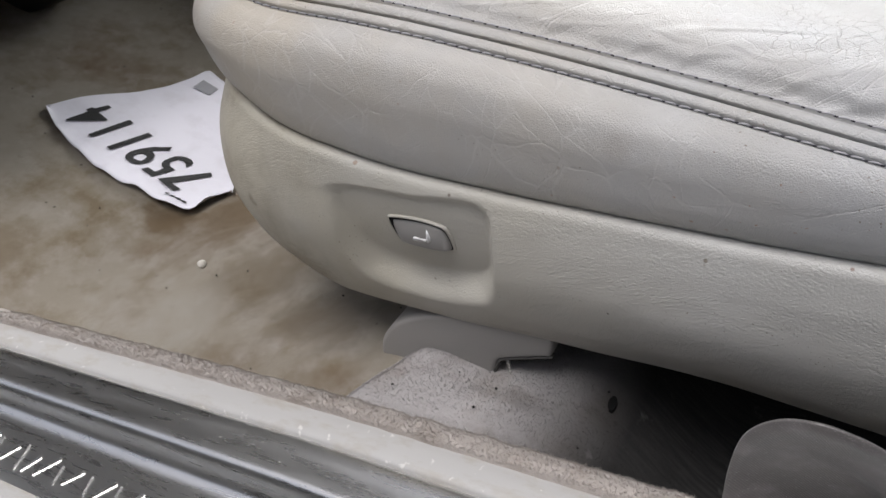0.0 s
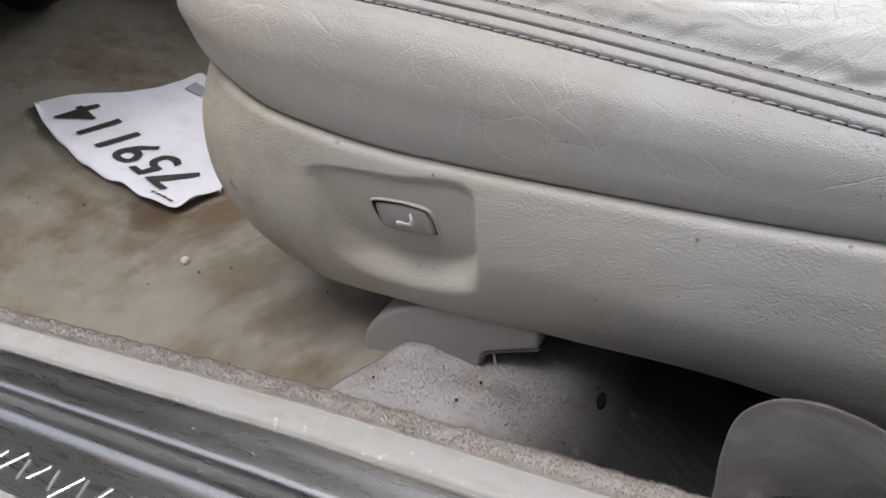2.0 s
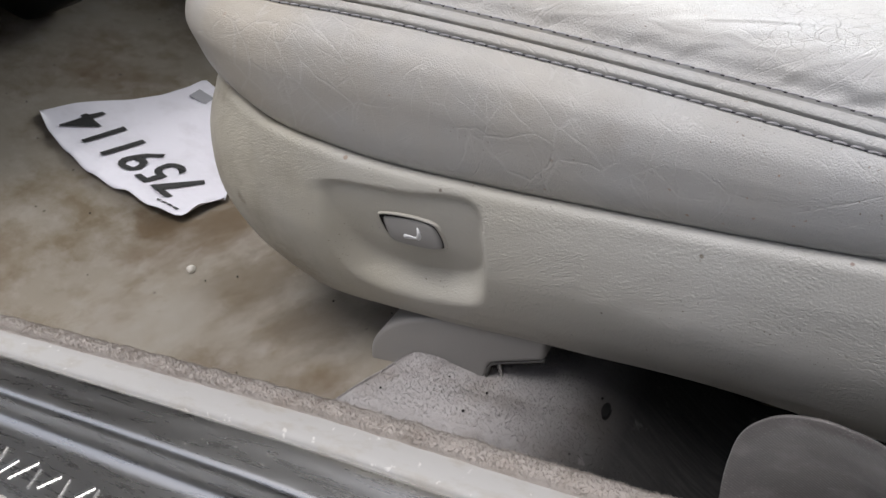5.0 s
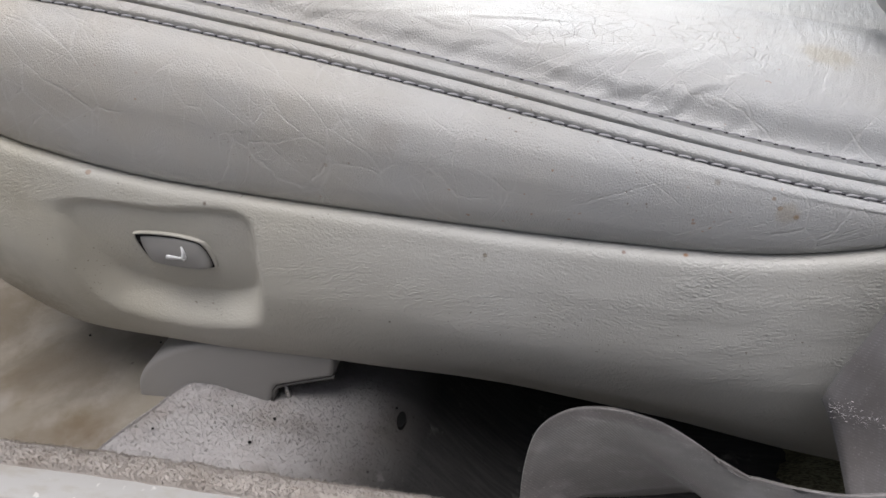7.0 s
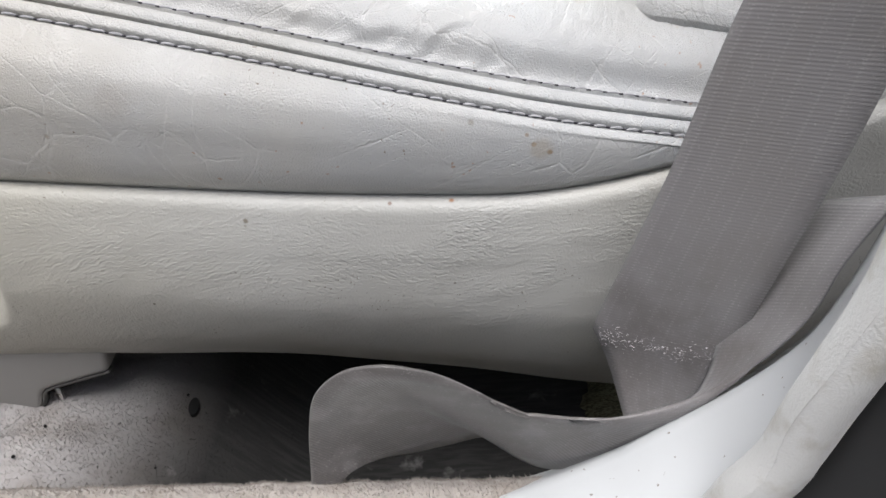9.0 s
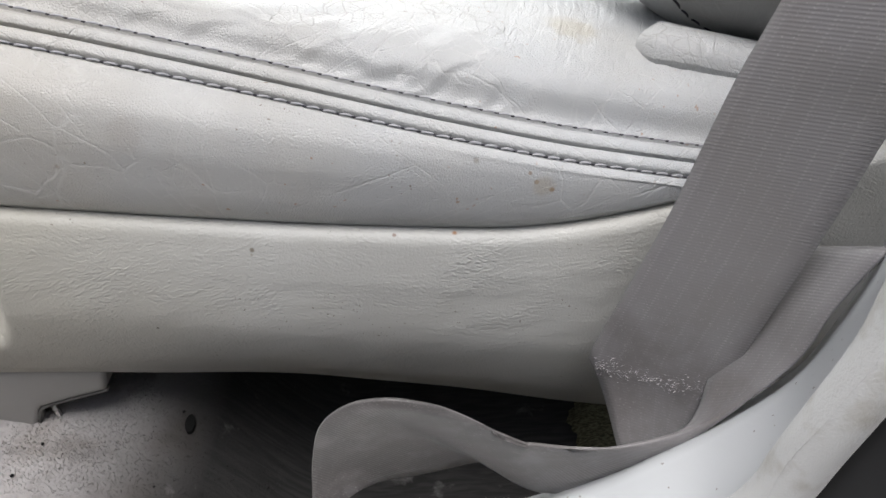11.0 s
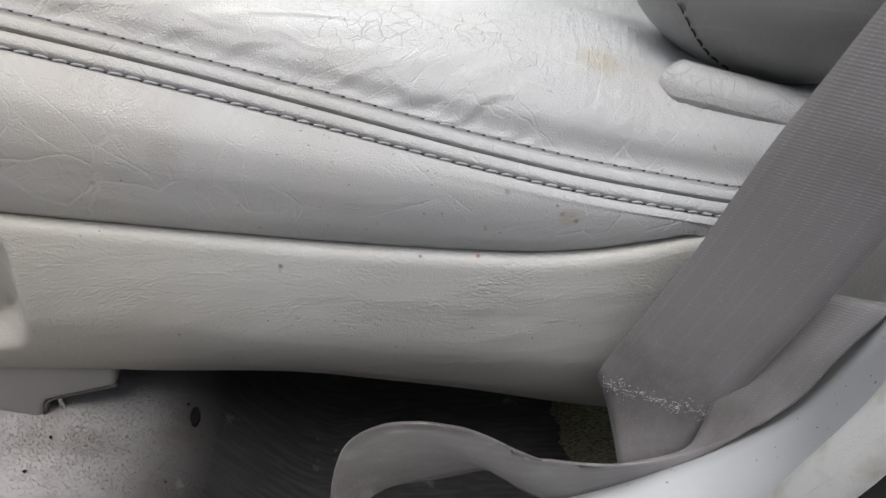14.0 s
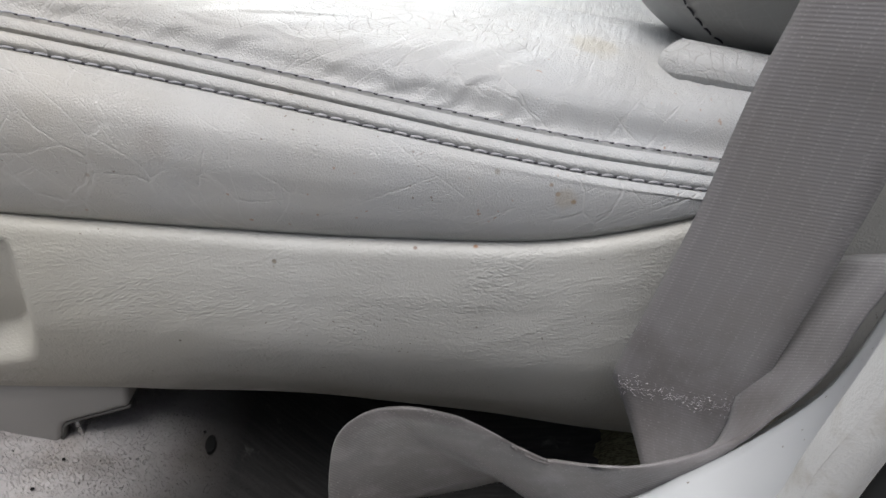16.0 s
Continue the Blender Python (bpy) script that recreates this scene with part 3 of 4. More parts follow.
def cushion_rows():
    rows, stitch1, stitch2 = [], [], []
    for s in np.r_[np.arange(0.0, 0.42, 0.0016), np.arange(0.42, 0.80, 0.0045)]:
        p = spline(cushion_profile(s), 600)
        arc = np.r_[0, np.cumsum(np.linalg.norm(np.diff(p, axis=0), axis=1))]
        low = seam_z(s)
        k = int(np.argmax(p[:, 1] > low + 0.6 * (curve1(s, ROLL) - 0.0056 - low)))
        mid = float(np.interp(roll_in(s), p[k:, 0], arc[k:]))
        w = 0.0057
        at = np.r_[np.linspace(0, mid - 1.4 * w, 70), mid + np.linspace(-1.4 * w, 1.4 * w, 105)[1:-1], np.linspace(mid + 1.4 * w, arc[-1], 100)]
        p = np.stack([np.interp(at, arc, p[:, 0]), np.interp(at, arc, p[:, 1])], 1)
        u = at - mid
        ruffle = 1 + 0.16 * noise.noise((s * 190, 0.0, 2.0))
        bumpy = np.where(np.abs(u) < w, 0.0014 * ruffle * np.abs(np.sin(math.pi * np.clip(np.abs(u) / w, 0, 1))) ** 0.5, 0.0)
        bumpy -= 0.0012 * np.exp(-(np.abs(np.abs(u) - w) / 0.0008) ** 2) + 0.0048 * np.exp(-(u / 0.00034) ** 2)
        if xs(s) > CX:
            bumpy += crease(np.full(len(at), xs(s)), p[:, 0]) * smoothstep(1.05 * w, 1.05 * w + 0.002, u)
        g = np.stack([np.gradient(p[:, 0], at), np.gradient(p[:, 1], at)], 1)
        n = np.stack([-g[:, 1], g[:, 0]], 1)
        n /= np.maximum(np.linalg.norm(n, axis=1), 1e-9)[:, None]
        q = p + n * bumpy[:, None]
        rows.append([place_on(s, d, z) for d, z in q])
        for sign, store in ((-1, stitch2), (1, stitch1)):
            k = int(np.argmin(np.abs(u - sign * (w + 0.0002))))
            store.append(place_on(s, q[k, 0] + (0.0018 + 0.0011 * sign) * n[k, 0], q[k, 1] + (0.0018 + 0.0011 * sign) * n[k, 1]))
    return rows, stitch1, stitch2


seat = thing("car_seat", "pale grey leather car seat with worn, creased side bolster", "car seat")
rows, stitch1, stitch2 = cushion_rows()
part("cushion", *grid(rows), LEATHER, seat, "creased pale grey leather cushion with twin piping")

# flat middle of the cushion
mid_rows = []
for x in np.linspace(-0.088, 0.36, 60):
    r = []
    zc = curve1(0.36 - x, CREST)
    for y in np.linspace(0.0795, 0.40, 40):
        k = smoothstep(0.08, 0.17, y) * smoothstep(-0.088, -0.03, x)
        r.append((x, y, zc - 0.022 * k))
    mid_rows.append(r)
part("cushion_middle", *grid(mid_rows), LEATHER, seat)


def stitches(points, parent):
    """Thread stitches, one by one, along a row."""
    pts = np.array([p[:3] for p in points])
    d = np.r_[0, np.cumsum(np.linalg.norm(np.diff(pts, axis=0), axis=1))]
    ring, length, rad = 6, 0.0046, 0.00040
    verts, faces = [], []
    prof = [(-0.5, 0.2), (-0.42, 0.8), (-0.2, 1.0), (0.2, 1.0), (0.42, 0.8), (0.5, 0.2)]
    for u, r in prof:
        for k in range(ring):
            a = 2 * math.pi * k / ring
            verts.append((u * length, rad * r * math.cos(a), rad * r * math.sin(a) + 0.00045 * (1 - (2 * u) ** 2)))
    for i in range(len(prof) - 1):
        for k in range(ring):
            faces.append((i * ring + k, i * ring + (k + 1) % ring, (i + 1) * ring + (k + 1) % ring, (i + 1) * ring + k))
    faces += [tuple(range(ring)), tuple(reversed(range((len(prof) - 1) * ring, len(prof) * ring)))]
    me = mesh_of("stitch", verts, faces, THREAD)
    rnd = random.Random(4)
    hv, hf = [], []
    for at in np.arange(0.012, min(d[-1], 0.5), 0.0054):
        p = [np.interp(at, d, pts[:, k]) for k in range(3)]
        q = [np.interp(at + 0.002, d, pts[:, k]) for k in range(3)]
        ob = new("stitch", me)
        ob.parent = parent
        way = Vector(q) - Vector(p)
        rot = way.to_track_quat("X", "Z").to_matrix().to_4x4()
        ob.matrix_local = Matrix.Translation(p) @ rot @ pose(0, 0, 0, rnd.uniform(-8, 8), 0, rnd.uniform(4, 12))
        k = len(hv)
        mid = Vector(p) + way.normalized() * 0.0027
        for u, a in ((u, a) for u in (-1.0, -0.55, 0.0, 0.55, 1.0) for a in range(6)):
            r = 0.00034 * math.sqrt(1.02 - u * u)
            hv.append(tuple(mid + rot @ Vector((0.0011 * u, r * math.cos(a * math.pi / 3), 0.00005 + 0.9 * r * math.sin(a * math.pi / 3)))))
        hf += [(k + i * 6 + j, k + i * 6 + (j + 1) % 6, k + i * 6 + 6 + (j + 1) % 6, k + i * 6 + 6 + j) for i in range(4) for j in range(6)]
    part("needle_hole", hv, hf, NEEDLE, parent, "dark needle holes along the seam")["kind"] = "stuff"


# ---- side shield ----
def closed(outline, n):
    p = np.array(outline, float)
    k = len(p)
    out = []
    for i in range(k):
        a, b, c, d = p[i - 1], p[i], p[(i + 1) % k], p[(i + 2) % k]
        for t in np.linspace(0, 1, max(2, n // k), endpoint=False):
            out.append(0.5 * (2 * b + (c - a) * t + (2 * a - 5 * b + 4 * c - d) * t * t + (3 * b - a - 3 * c + d) * t ** 3))
    return out


POCKET = [(-0.0395, 0.1560), (-0.0013, 0.1530), (0.0315, 0.1498), (0.0325, 0.133), (0.025, 0.1127), (-0.0091, 0.1109), (-0.0291, 0.1183), (-0.039, 0.1329)]
POCKET_RIM = [(-0.0475, 0.1608), (-0.0013, 0.1578), (0.0362, 0.1545), (0.0388, 0.133), (0.0300, 0.0985), (0.0053, 0.0905), (-0.0244, 0.0922), (-0.0453, 0.1000), (-0.0545, 0.1191), (-0.0523, 0.1431)]


def ring_distance(x, z, outline):
    """Distance to a closed outline, and whether the point lies in it."""
    a = np.array(outline)
    b = np.roll(a, -1, axis=0)
    e, p = b - a, np.array((x, z)) - a
    k = np.clip((p * e).sum(1) / (e * e).sum(1), 0, 1)
    cross = ((a[:, 1] > z) != (b[:, 1] > z)) & (x < e[:, 0] * (z - a[:, 1]) / np.where(e[:, 1] == 0, 1e-9, e[:, 1]) + a[:, 0])
    return float(np.linalg.norm(p - e * k[:, None], axis=1).min()), bool(cross.sum() % 2)


def pocket(x, z):
    """Depth of the dished place round the switch: a panel that leans in at its foot, with an easy scoop below and in front."""
    out, within = ring_distance(x, z, RIM_LINE)
    if not within:
        return 0.0
    deep = 0.0069 + 0.19 * (0.133 - min(0.156, max(0.108, z)))
    near, inside = ring_distance(x, z, PANEL_LINE)
    return deep * (1.0 if inside else float(smoothstep(0.0, 1.0, out / (out + near + 1e-9))))


RIM_LINE, PANEL_LINE = closed(POCKET_RIM, 60), closed(POCKET, 56)
shield_rows = []
for s in np.r_[np.arange(0.0, 0.27, 0.004), np.arange(0.27, 0.43, 0.0015), np.arange(0.43, 0.80, 0.004)]:
    zs, zb = curve1(s, SEAM), curve1(s, BOTTOM)
    h = zs - zb
    k = under(xs(s))
    prof = [(0.014, zs - 0.008), (0.008, zs - 0.003), (0.0045, zs - 0.0022), (0.001, zs - 0.004), (-0.0008, zs - 0.009), (-0.0030, zs - 0.25 * h), (-0.0034 + 0.0006 * k, zs - 0.5 * h), (0.0015 + 0.0044 * k, zs - 0.75 * h), (0.007 + 0.0098 * k, zb + 0.08 * h), (0.0095 + 0.0115 * k, zb + 0.003), (0.011 + 0.0117 * k, zb), (0.0135 + 0.0117 * k, zb + 0.001), (0.0145 + 0.0117 * k, zb + 0.006)]
    prof = [(d + corner(s) * float(np.interp((zs - z) / h, [0, 0.25, 0.5, 0.8, 1], [0.012, 0.000, -0.004, -0.002, 0.005])), z) for d, z in prof]
    p = spline(prof, 150)
    x = xs(s)
    shield_rows.append([place_on(s, d + (pocket(x, z) if 16 < i < 134 and -0.07 < x < 0.06 else 0.0), z) for i, (d, z) in enumerate(p)])
part("side_shield", *grid(shield_rows), VINYL, seat, "pale grey vinyl side shield with a dished switch recess")
stitches(stitch1, seat)
stitches(stitch2, seat)


# ---- seat switch ----
def extrude_outline(outline, y0, y1, bevel=0.0):
    """A plate in the x-z plane between y0 (front) and y1 (back), with an eased front edge."""
    c = np.mean(np.array(outline), axis=0)
    rings = [(y1, 1.0), (y0 + bevel, 1.0), (y0 + bevel * 0.3, 1 - bevel * 0.35 / 0.01), (y0, 1 - bevel / 0.01)] if bevel else [(y1, 1.0), (y0, 1.0)]
    n = len(outline)
    verts = [(c[0] + (x - c[0]) * k, y, c[1] + (z - c[1]) * k) for y, k in rings for x, z in outline]
    faces = [(i * n + j, i * n + (j + 1) % n, (i + 1) * n + (j + 1) % n, (i + 1) * n + j) for i in range(len(rings) - 1) for j in range(n)]
    faces += [tuple(range(n)), tuple(range((len(rings) - 1) * n, len(rings) * n))]
    return verts, faces


KEY = [(-0.0178, 0.1405), (-0.0145, 0.1425), (-0.003, 0.1420), (0.0080, 0.1396), (0.0122, 0.1362), (0.0130, 0.1270), (0.0105, 0.1240), (-0.0010, 0.1245), (-0.0135, 0.1268), (-0.0170, 0.1300)]
kc = np.mean(np.array(KEY), axis=0)


def grown(k, dz=0.0):
    k *= 0.95
    return [(kc[0] + (x - kc[0]) * k, kc[1] + (z - kc[1]) * k + dz) for x, z in closed(KEY, 50)]


def leaned(shape, k):
    """Leans a part in at its foot, as the panel round it does."""
    return [(x, y + k * (0.133 - z), z) for x, y, z in shape[0]], shape[1]


switch = part("switch", *leaned(extrude_outline(grown(1.0), 0.0004, 0.013, 0.0020), 0.03), BUTTON, seat, "grey plastic recline switch")
part("switch_gap", *leaned(extrude_outline(grown(1.09, 0.0003), 0.0024, 0.012), 0.2), DARK, seat)
ring_a, ring_b = grown(1.075, 0.0003), grown(1.15, 0.0002)
n = len(ring_a)
rv = [(x, 0.0017, z) for x, z in ring_a] + [(x, 0.0030, z) for x, z in ring_b] + [(x, 0.009, z) for x, z in ring_a] + [(x, 0.009, z) for x, z in ring_b]
rf = []
for i in range(n):
    j = (i + 1) % n
    rf += [(i, j, n + j, n + i), (i, 2 * n + i, 2 * n + j, j), (n + i, n + j, 3 * n + j, 3 * n + i)]
part("switch_bezel", *leaned((rv, rf), 0.2), VINYL, seat)
icon = closed([(-0.0066, 0.1305), (-0.0060, 0.1325), (-0.0030, 0.1322), (0.0002, 0.1316), (0.0016, 0.1338), (0.0022, 0.1368), (0.0030, 0.1366), (0.0034, 0.1335), (0.0030, 0.1308), (0.0012, 0.1296), (0.0006, 0.1302), (-0.0030, 0.1302)], 36)
part("icon", *leaned(extrude_outline(icon, 0.00025, 0.0006), 0.03), WHITE, switch)

# ---- underside of the seat: near-black boxes added to keep it dark ----
part("underseat_blocker", *box((-0.10, 0.05, 0.085), (0.40, 0.40, 0.12)), DARK, seat)
part("underseat_blocker", *box((0.085, 0.105, -0.030), (0.215, 0.125, 0.09)), DARK, seat)
part("underseat_blocker", *box((0.215, 0.094, -0.018), (0.40, 0.114, 0.09)), DARK, seat)
# unseen far side, also added to keep light from beneath
part("far_shield", *box((-0.15, 0.40, 0.06), (0.36, 0.43, 0.21)), VINYL, seat)

# seatback: lower end of its bolster
back_rows = []
for k in range(40):
    t = k / 39
    ang = -0.62 * math.pi + t * 1.25 * math.pi
    r = []
    for j in range(60):
        u = j / 59
        h = u ** 1.3 * 0.34
        swell = math.sin(min(1.0, h / 0.055) * math.pi / 2) ** 0.5
        cx, cy, cz = 0.332 + 0.10 * h, 0.086, 0.1690 + h * 0.97
        rx, ry = 0.075 * swell, 0.058 * swell
        r.append((cx + rx * math.sin(ang) * -1 * 1.0, cy - ry * math.cos(ang), cz))
    back_rows.append(r)
part("backrest", *grid(back_rows), BACKLEATHER, seat, "grey leather backrest bolster with dark stitching")
dark_stitch = bpy.data.meshes["stitch"].copy()
dark_stitch.materials[0] = NEEDLE
for j in np.arange(4.2, 40.0, 1.0):
    def seam_at(q):
        i = 39 * float(np.interp(q / 59, [0.07, 0.12, 0.155, 0.2, 0.215, 0.6], [0.66, 0.707, 0.723, 0.745, 0.765, 0.79]))
        grid_at = lambda i0, j0: Vector(back_rows[int(i0)][int(j0)])
        fi, fj = i % 1, q % 1
        return (grid_at(i, q) * (1 - fi) + grid_at(i + 1, q) * fi) * (1 - fj) + (grid_at(i, q + 1) * (1 - fi) + grid_at(i + 1, q + 1) * fi) * fj
    a, b = seam_at(j), seam_at(j + 1)
    count = max(1, round((b - a).length / 0.0058))
    for k in range(count):
        ob = new("stitch", dark_stitch)
        ob.parent = seat
        ob.matrix_local = Matrix.Translation(a.lerp(b, (k + 0.5) / count) + Vector((-0.0007, -0.0009, 0.0002))) @ (b - a).to_track_quat("X", "Z").to_matrix().to_4x4()
part("backrest_middle", *box((0.345, 0.13, 0.15), (0.47, 0.40, 0.60)), BACKLEATHER, seat)

# rolled rear edge of the cushion under the backrest
lip_path = spline([(0.2710, 0.0475, 0.1855), (0.2740, 0.0455, 0.1856), (0.2800, 0.0435, 0.1848), (0.2900, 0.0425, 0.1825), (0.3050, 0.0415, 0.1790), (0.3300, 0.0415, 0.1725)], 40)
lip = []
for i, p in enumerate(lip_path):
    t = Vector(lip_path[min(i + 1, 39)] - lip_path[max(i - 1, 0)]).normalized()
    side = t.cross(Vector((0, 0, 1))).normalized()
    up = side.cross(t)
    rr = 0.0105 * min(1.0, math.sqrt((i + 0.05) / 4))
    lip.append([tuple(Vector(p) + side * rr * math.cos(a) + up * rr * 0.8 * math.sin(a)) for a in np.linspace(0, 2 * math.pi, 17)])
part("cushion_lip", *grid(lip), LEATHER, seat, "rolled leather rear edge")
seam_ring = []
for i, p in enumerate(lip_path):
    c = Vector(p) + Vector((0.001, -0.0078 * min(1.0, math.sqrt((i + 0.4) / 5)), -0.0052))
    seam_ring.append([tuple(c + Vector((0, 0.0006 * math.cos(a), 0.0006 * math.sin(a)))) for a in np.linspace(0, 2 * math.pi, 7)])
part("lip_seam", *grid(seam_ring), NEEDLE, seat, "dark seam under the rolled edge")

# hinge cover behind the belt
hinge = part("hinge_cover", *box((0.335, 0.05, 0.02), (0.46, 0.075, 0.165)), PANEL, seat, "grey plastic hinge cover with a round cap")
cap = [(0.392 + 0.015 * math.cos(a), 0.080 + 0.015 * math.sin(a)) for a in np.linspace(0, 2 * math.pi, 32, endpoint=False)]
part("cap", *extrude_outline(cap, 0.046, 0.052, 0.001), PANEL, hinge)
cap2 = [(0.392 + 0.0166 * math.cos(a), 0.080 + 0.0166 * math.sin(a)) for a in np.linspace(0, 2 * math.pi, 32, endpoint=False)]
part("cap_gap", *extrude_outline(cap2, 0.0488, 0.053), DARK, hinge)


# ---- floor, toe board, sill ----
ZF = 0.037
floor_rows = []
for x in np.r_[np.linspace(-1.3, -0.42, 30), np.linspace(-0.40, 0.20, 90), np.linspace(0.21, 1.6, 30)]:
    r = []
    for y in np.r_[np.linspace(-0.0435, 0.3, 70), np.linspace(0.32, 1.3, 20)]:
        z = ZF + 0.5 * (math.hypot(max(0.0, -0.33 - x), 0.012) - 0.012)
        z -= 0.078 * float(smoothstep(0.055, 0.14, x)) * float(smoothstep(-0.043, -0.02, y))
        z += 0.0015 * noise.noise((x * 14, y * 14, 3.0))
        r.append((x, y, z))
    floor_rows.append(r)
floor = tagged(part("floor", *slab(floor_rows, -0.012), CARPET), "dirty grey carpet floor with brown stains", "floor", kind="structure")

rear = []
for x in np.linspace(0.245, 0.62, 90):
    rear.append([(x, y, -0.034 - 0.012 * (1 - float(smoothstep(0.248, 0.272, x + 0.006 * noise.noise((y * 70, 0, 5))))) + 0.0008 * math.sin(y * 900) + 0.0006 * noise.noise((x * 300, y * 300, 0))) for y in np.linspace(0.016, 0.35, 120)])
tagged(part("rear_carpet", *slab(rear, -0.006), REARCARPET), "ribbed olive-beige carpet under the seat's rear", "carpet", kind="structure")


def hump_height(x, y):
    a = smoothstep(-0.066, -0.044, x) * (1 - smoothstep(0.03, 0.11, x - 0.1 * y))
    b = smoothstep(-0.046, -0.03, y) * (1 - smoothstep(0.004, 0.04, y))
    return float(a * b)


hump = []
for x in np.r_[np.linspace(-0.075, 0.13, 150), np.linspace(0.133, 0.34, 70)]:
    r = []
    for y in np.linspace(-0.046, 0.125, 90):
        base = ZF - 0.078 * float(smoothstep(0.055, 0.14, x)) + 0.0015
        rim = min(1.0, (x + 0.075) / 0.012, (0.345 - x) / 0.010, (0.125 - y) / 0.012)
        z = base - 0.012 * (1 - max(0.0, rim)) + 0.0105 * hump_height(x, y) * (1 - 0.9 * float(smoothstep(-0.035, 0.012, x) * smoothstep(-0.018, 0.006, y))) + 0.0012 * noise.noise((x * 60, y * 60, 1.0))
        z -= 0.0010 * math.exp(-(((x - 0.0765) / 0.0062) ** 2 + ((y - 0.018) / 0.0092) ** 2) ** 2)
        lean = 0.45 * (min(y, 0.03) + 0.034) * (1 - float(smoothstep(-0.06, 0.05, x)))
        r.append((x + lean, y, z))
    hump.append(r)
tagged(part("carpet_hump", *slab(hump, -0.012), FLEECE), "pale grey fleecy carpet over the rail mount, under-seat shade painted in", "carpet", kind="structure")


def sill_shift(x):
    """The sill line eases outwards and down behind the seat rail."""
    k = math.hypot(max(0.0, x + 0.06), 0.03) - 0.03
    return -0.025 * k, -0.012 * k


# fuzzy carpet edge along the sill
edge = []
for x in np.linspace(-1.2, 0.30, 400):
    w = 0.0012 * noise.noise((x * 90, 0, 0))
    oy, oz = sill_shift(x)
    edge.append([(x, y + oy, z + oz) for y, z in ((-0.0566 + w * 0.4, 0.050), (-0.0562 + w * 0.4, 0.0580), (-0.0535 + w * 0.5, 0.0594 + w * 0.5), (-0.0480 + w, 0.0588 + w), (-0.0425 + w, 0.0555 + w), (-0.0375 + w, 0.0490), (-0.0325 + w, 0.0410), (-0.026, 0.026))])
tagged(part("carpet_edge", *grid(edge), FUZZ), "frayed pale carpet edge along the sill trim", "carpet", kind="structure")

# vinyl trim strip and steel scuff plate
trim = []
for x in np.linspace(-1.2, 0.14, 120):
    oy, oz = sill_shift(x)
    trim.append([(x, y + oy, z + oz) for _, y, z in ((x, -0.0535, 0.045), (x, -0.0540, 0.0562), (x, -0.0560, 0.0574), (x, -0.0625, 0.0578), (x, -0.0680, 0.0575), (x, -0.0712, 0.0570), (x, -0.0722, 0.0558), (x, -0.0724, 0.040))])
tagged(part("sill_trim", *grid(trim), SILLTRIM), "scuffed pale grey vinyl sill trim strip", "sill trim", kind="structure")
plate_prof = spline([(-0.0722, 0.0530), (-0.0735, 0.0551), (-0.078, 0.0555), (-0.085, 0.0548), (-0.0925, 0.0545), (-0.0965, 0.0535), (-0.0990, 0.0500), (-0.1005, 0.0450), (-0.1035, 0.0405), (-0.108, 0.0385), (-0.115, 0.0382), (-0.130, 0.0380), (-0.1445, 0.0378)], 60)
plate = [[(x, y + sill_shift(x)[0], z + sill_shift(x)[1] + 0.0004 * noise.noise((x * 9, y * 40, 7.0))) for y, z in plate_prof] for x in np.linspace(-1.2, 0.32, 220)]
scuff = tagged(part("scuff_plate", *grid(plate), STEEL), "scratched stainless steel door sill scuff plate", "scuff plate")
# embossed strokes on the plate
rnd_stroke = random.Random(8)
for i in range(30):
    half = rnd_stroke.choice((0.0065, 0.0085, 0.0095))
    stroke_v, stroke_f = box((-half, -0.0008, -0.001), (half, 0.0008, 0.0006))
    stroke_v = [(x * (0.94 if z > 0 else 1.0), y * (0.3 if z > 0 else 1.0), z) for x, y, z in stroke_v]
    ob = new("embossed_stroke", mesh_of("embossed_stroke", stroke_v, stroke_f, STEEL, False))
    ob.parent = scuff
    ob.matrix_local = pose(-0.44 + i * 0.0125 + rnd_stroke.uniform(-0.002, 0.002), -0.1285 + rnd_stroke.uniform(-0.0015, 0.0015), 0.0388, 0, 0, (58, 112, 60, 116, 74, 56, 108)[i % 7] + rnd_stroke.uniform(-5, 5))
outer = [[(x, -0.1448, 0.040), (x, -0.1455, 0.0405), (x, -0.156, 0.040), (x, -0.20, 0.030), (x, -0.21, -0.05)] for x in (-1.2, -0.4, 0.32)]
tagged(part("outer_sill", *grid(outer), SILLTRIM), "painted pale outer sill under the scuff plate", "sill", kind="structure")

# seat rail cover
def rounded_plate(outline, y0, y1, r):
    """A plate in the x-z plane whose front edge is rounded by r."""
    p = np.array(outline, float)
    t = np.roll(p, -1, axis=0) - np.roll(p, 1, axis=0)
    area = float((p[:, 0] * np.roll(p[:, 1], -1) - np.roll(p[:, 0], -1) * p[:, 1]).sum())
    nrm = np.stack([-t[:, 1], t[:, 0]], 1) / (np.linalg.norm(t, axis=1)[:, None] + 1e-9) * (1 if area > 0 else -1)
    n, verts = len(p), []
    for off, y in ((0.0, y1), (0.0, y0 + r), (0.12 * r, y0 + 0.55 * r), (0.45 * r, y0 + 0.17 * r), (r, y0)):
        verts += [(a, y, b) for a, b in p + nrm * off]
    faces = [(i * n + j, i * n + (j + 1) % n, (i + 1) * n + (j + 1) % n, (i + 1) * n + j) for i in range(4) for j in range(n)]
    return verts, faces + [tuple(range(n)), tuple(range(4 * n, 5 * n))]


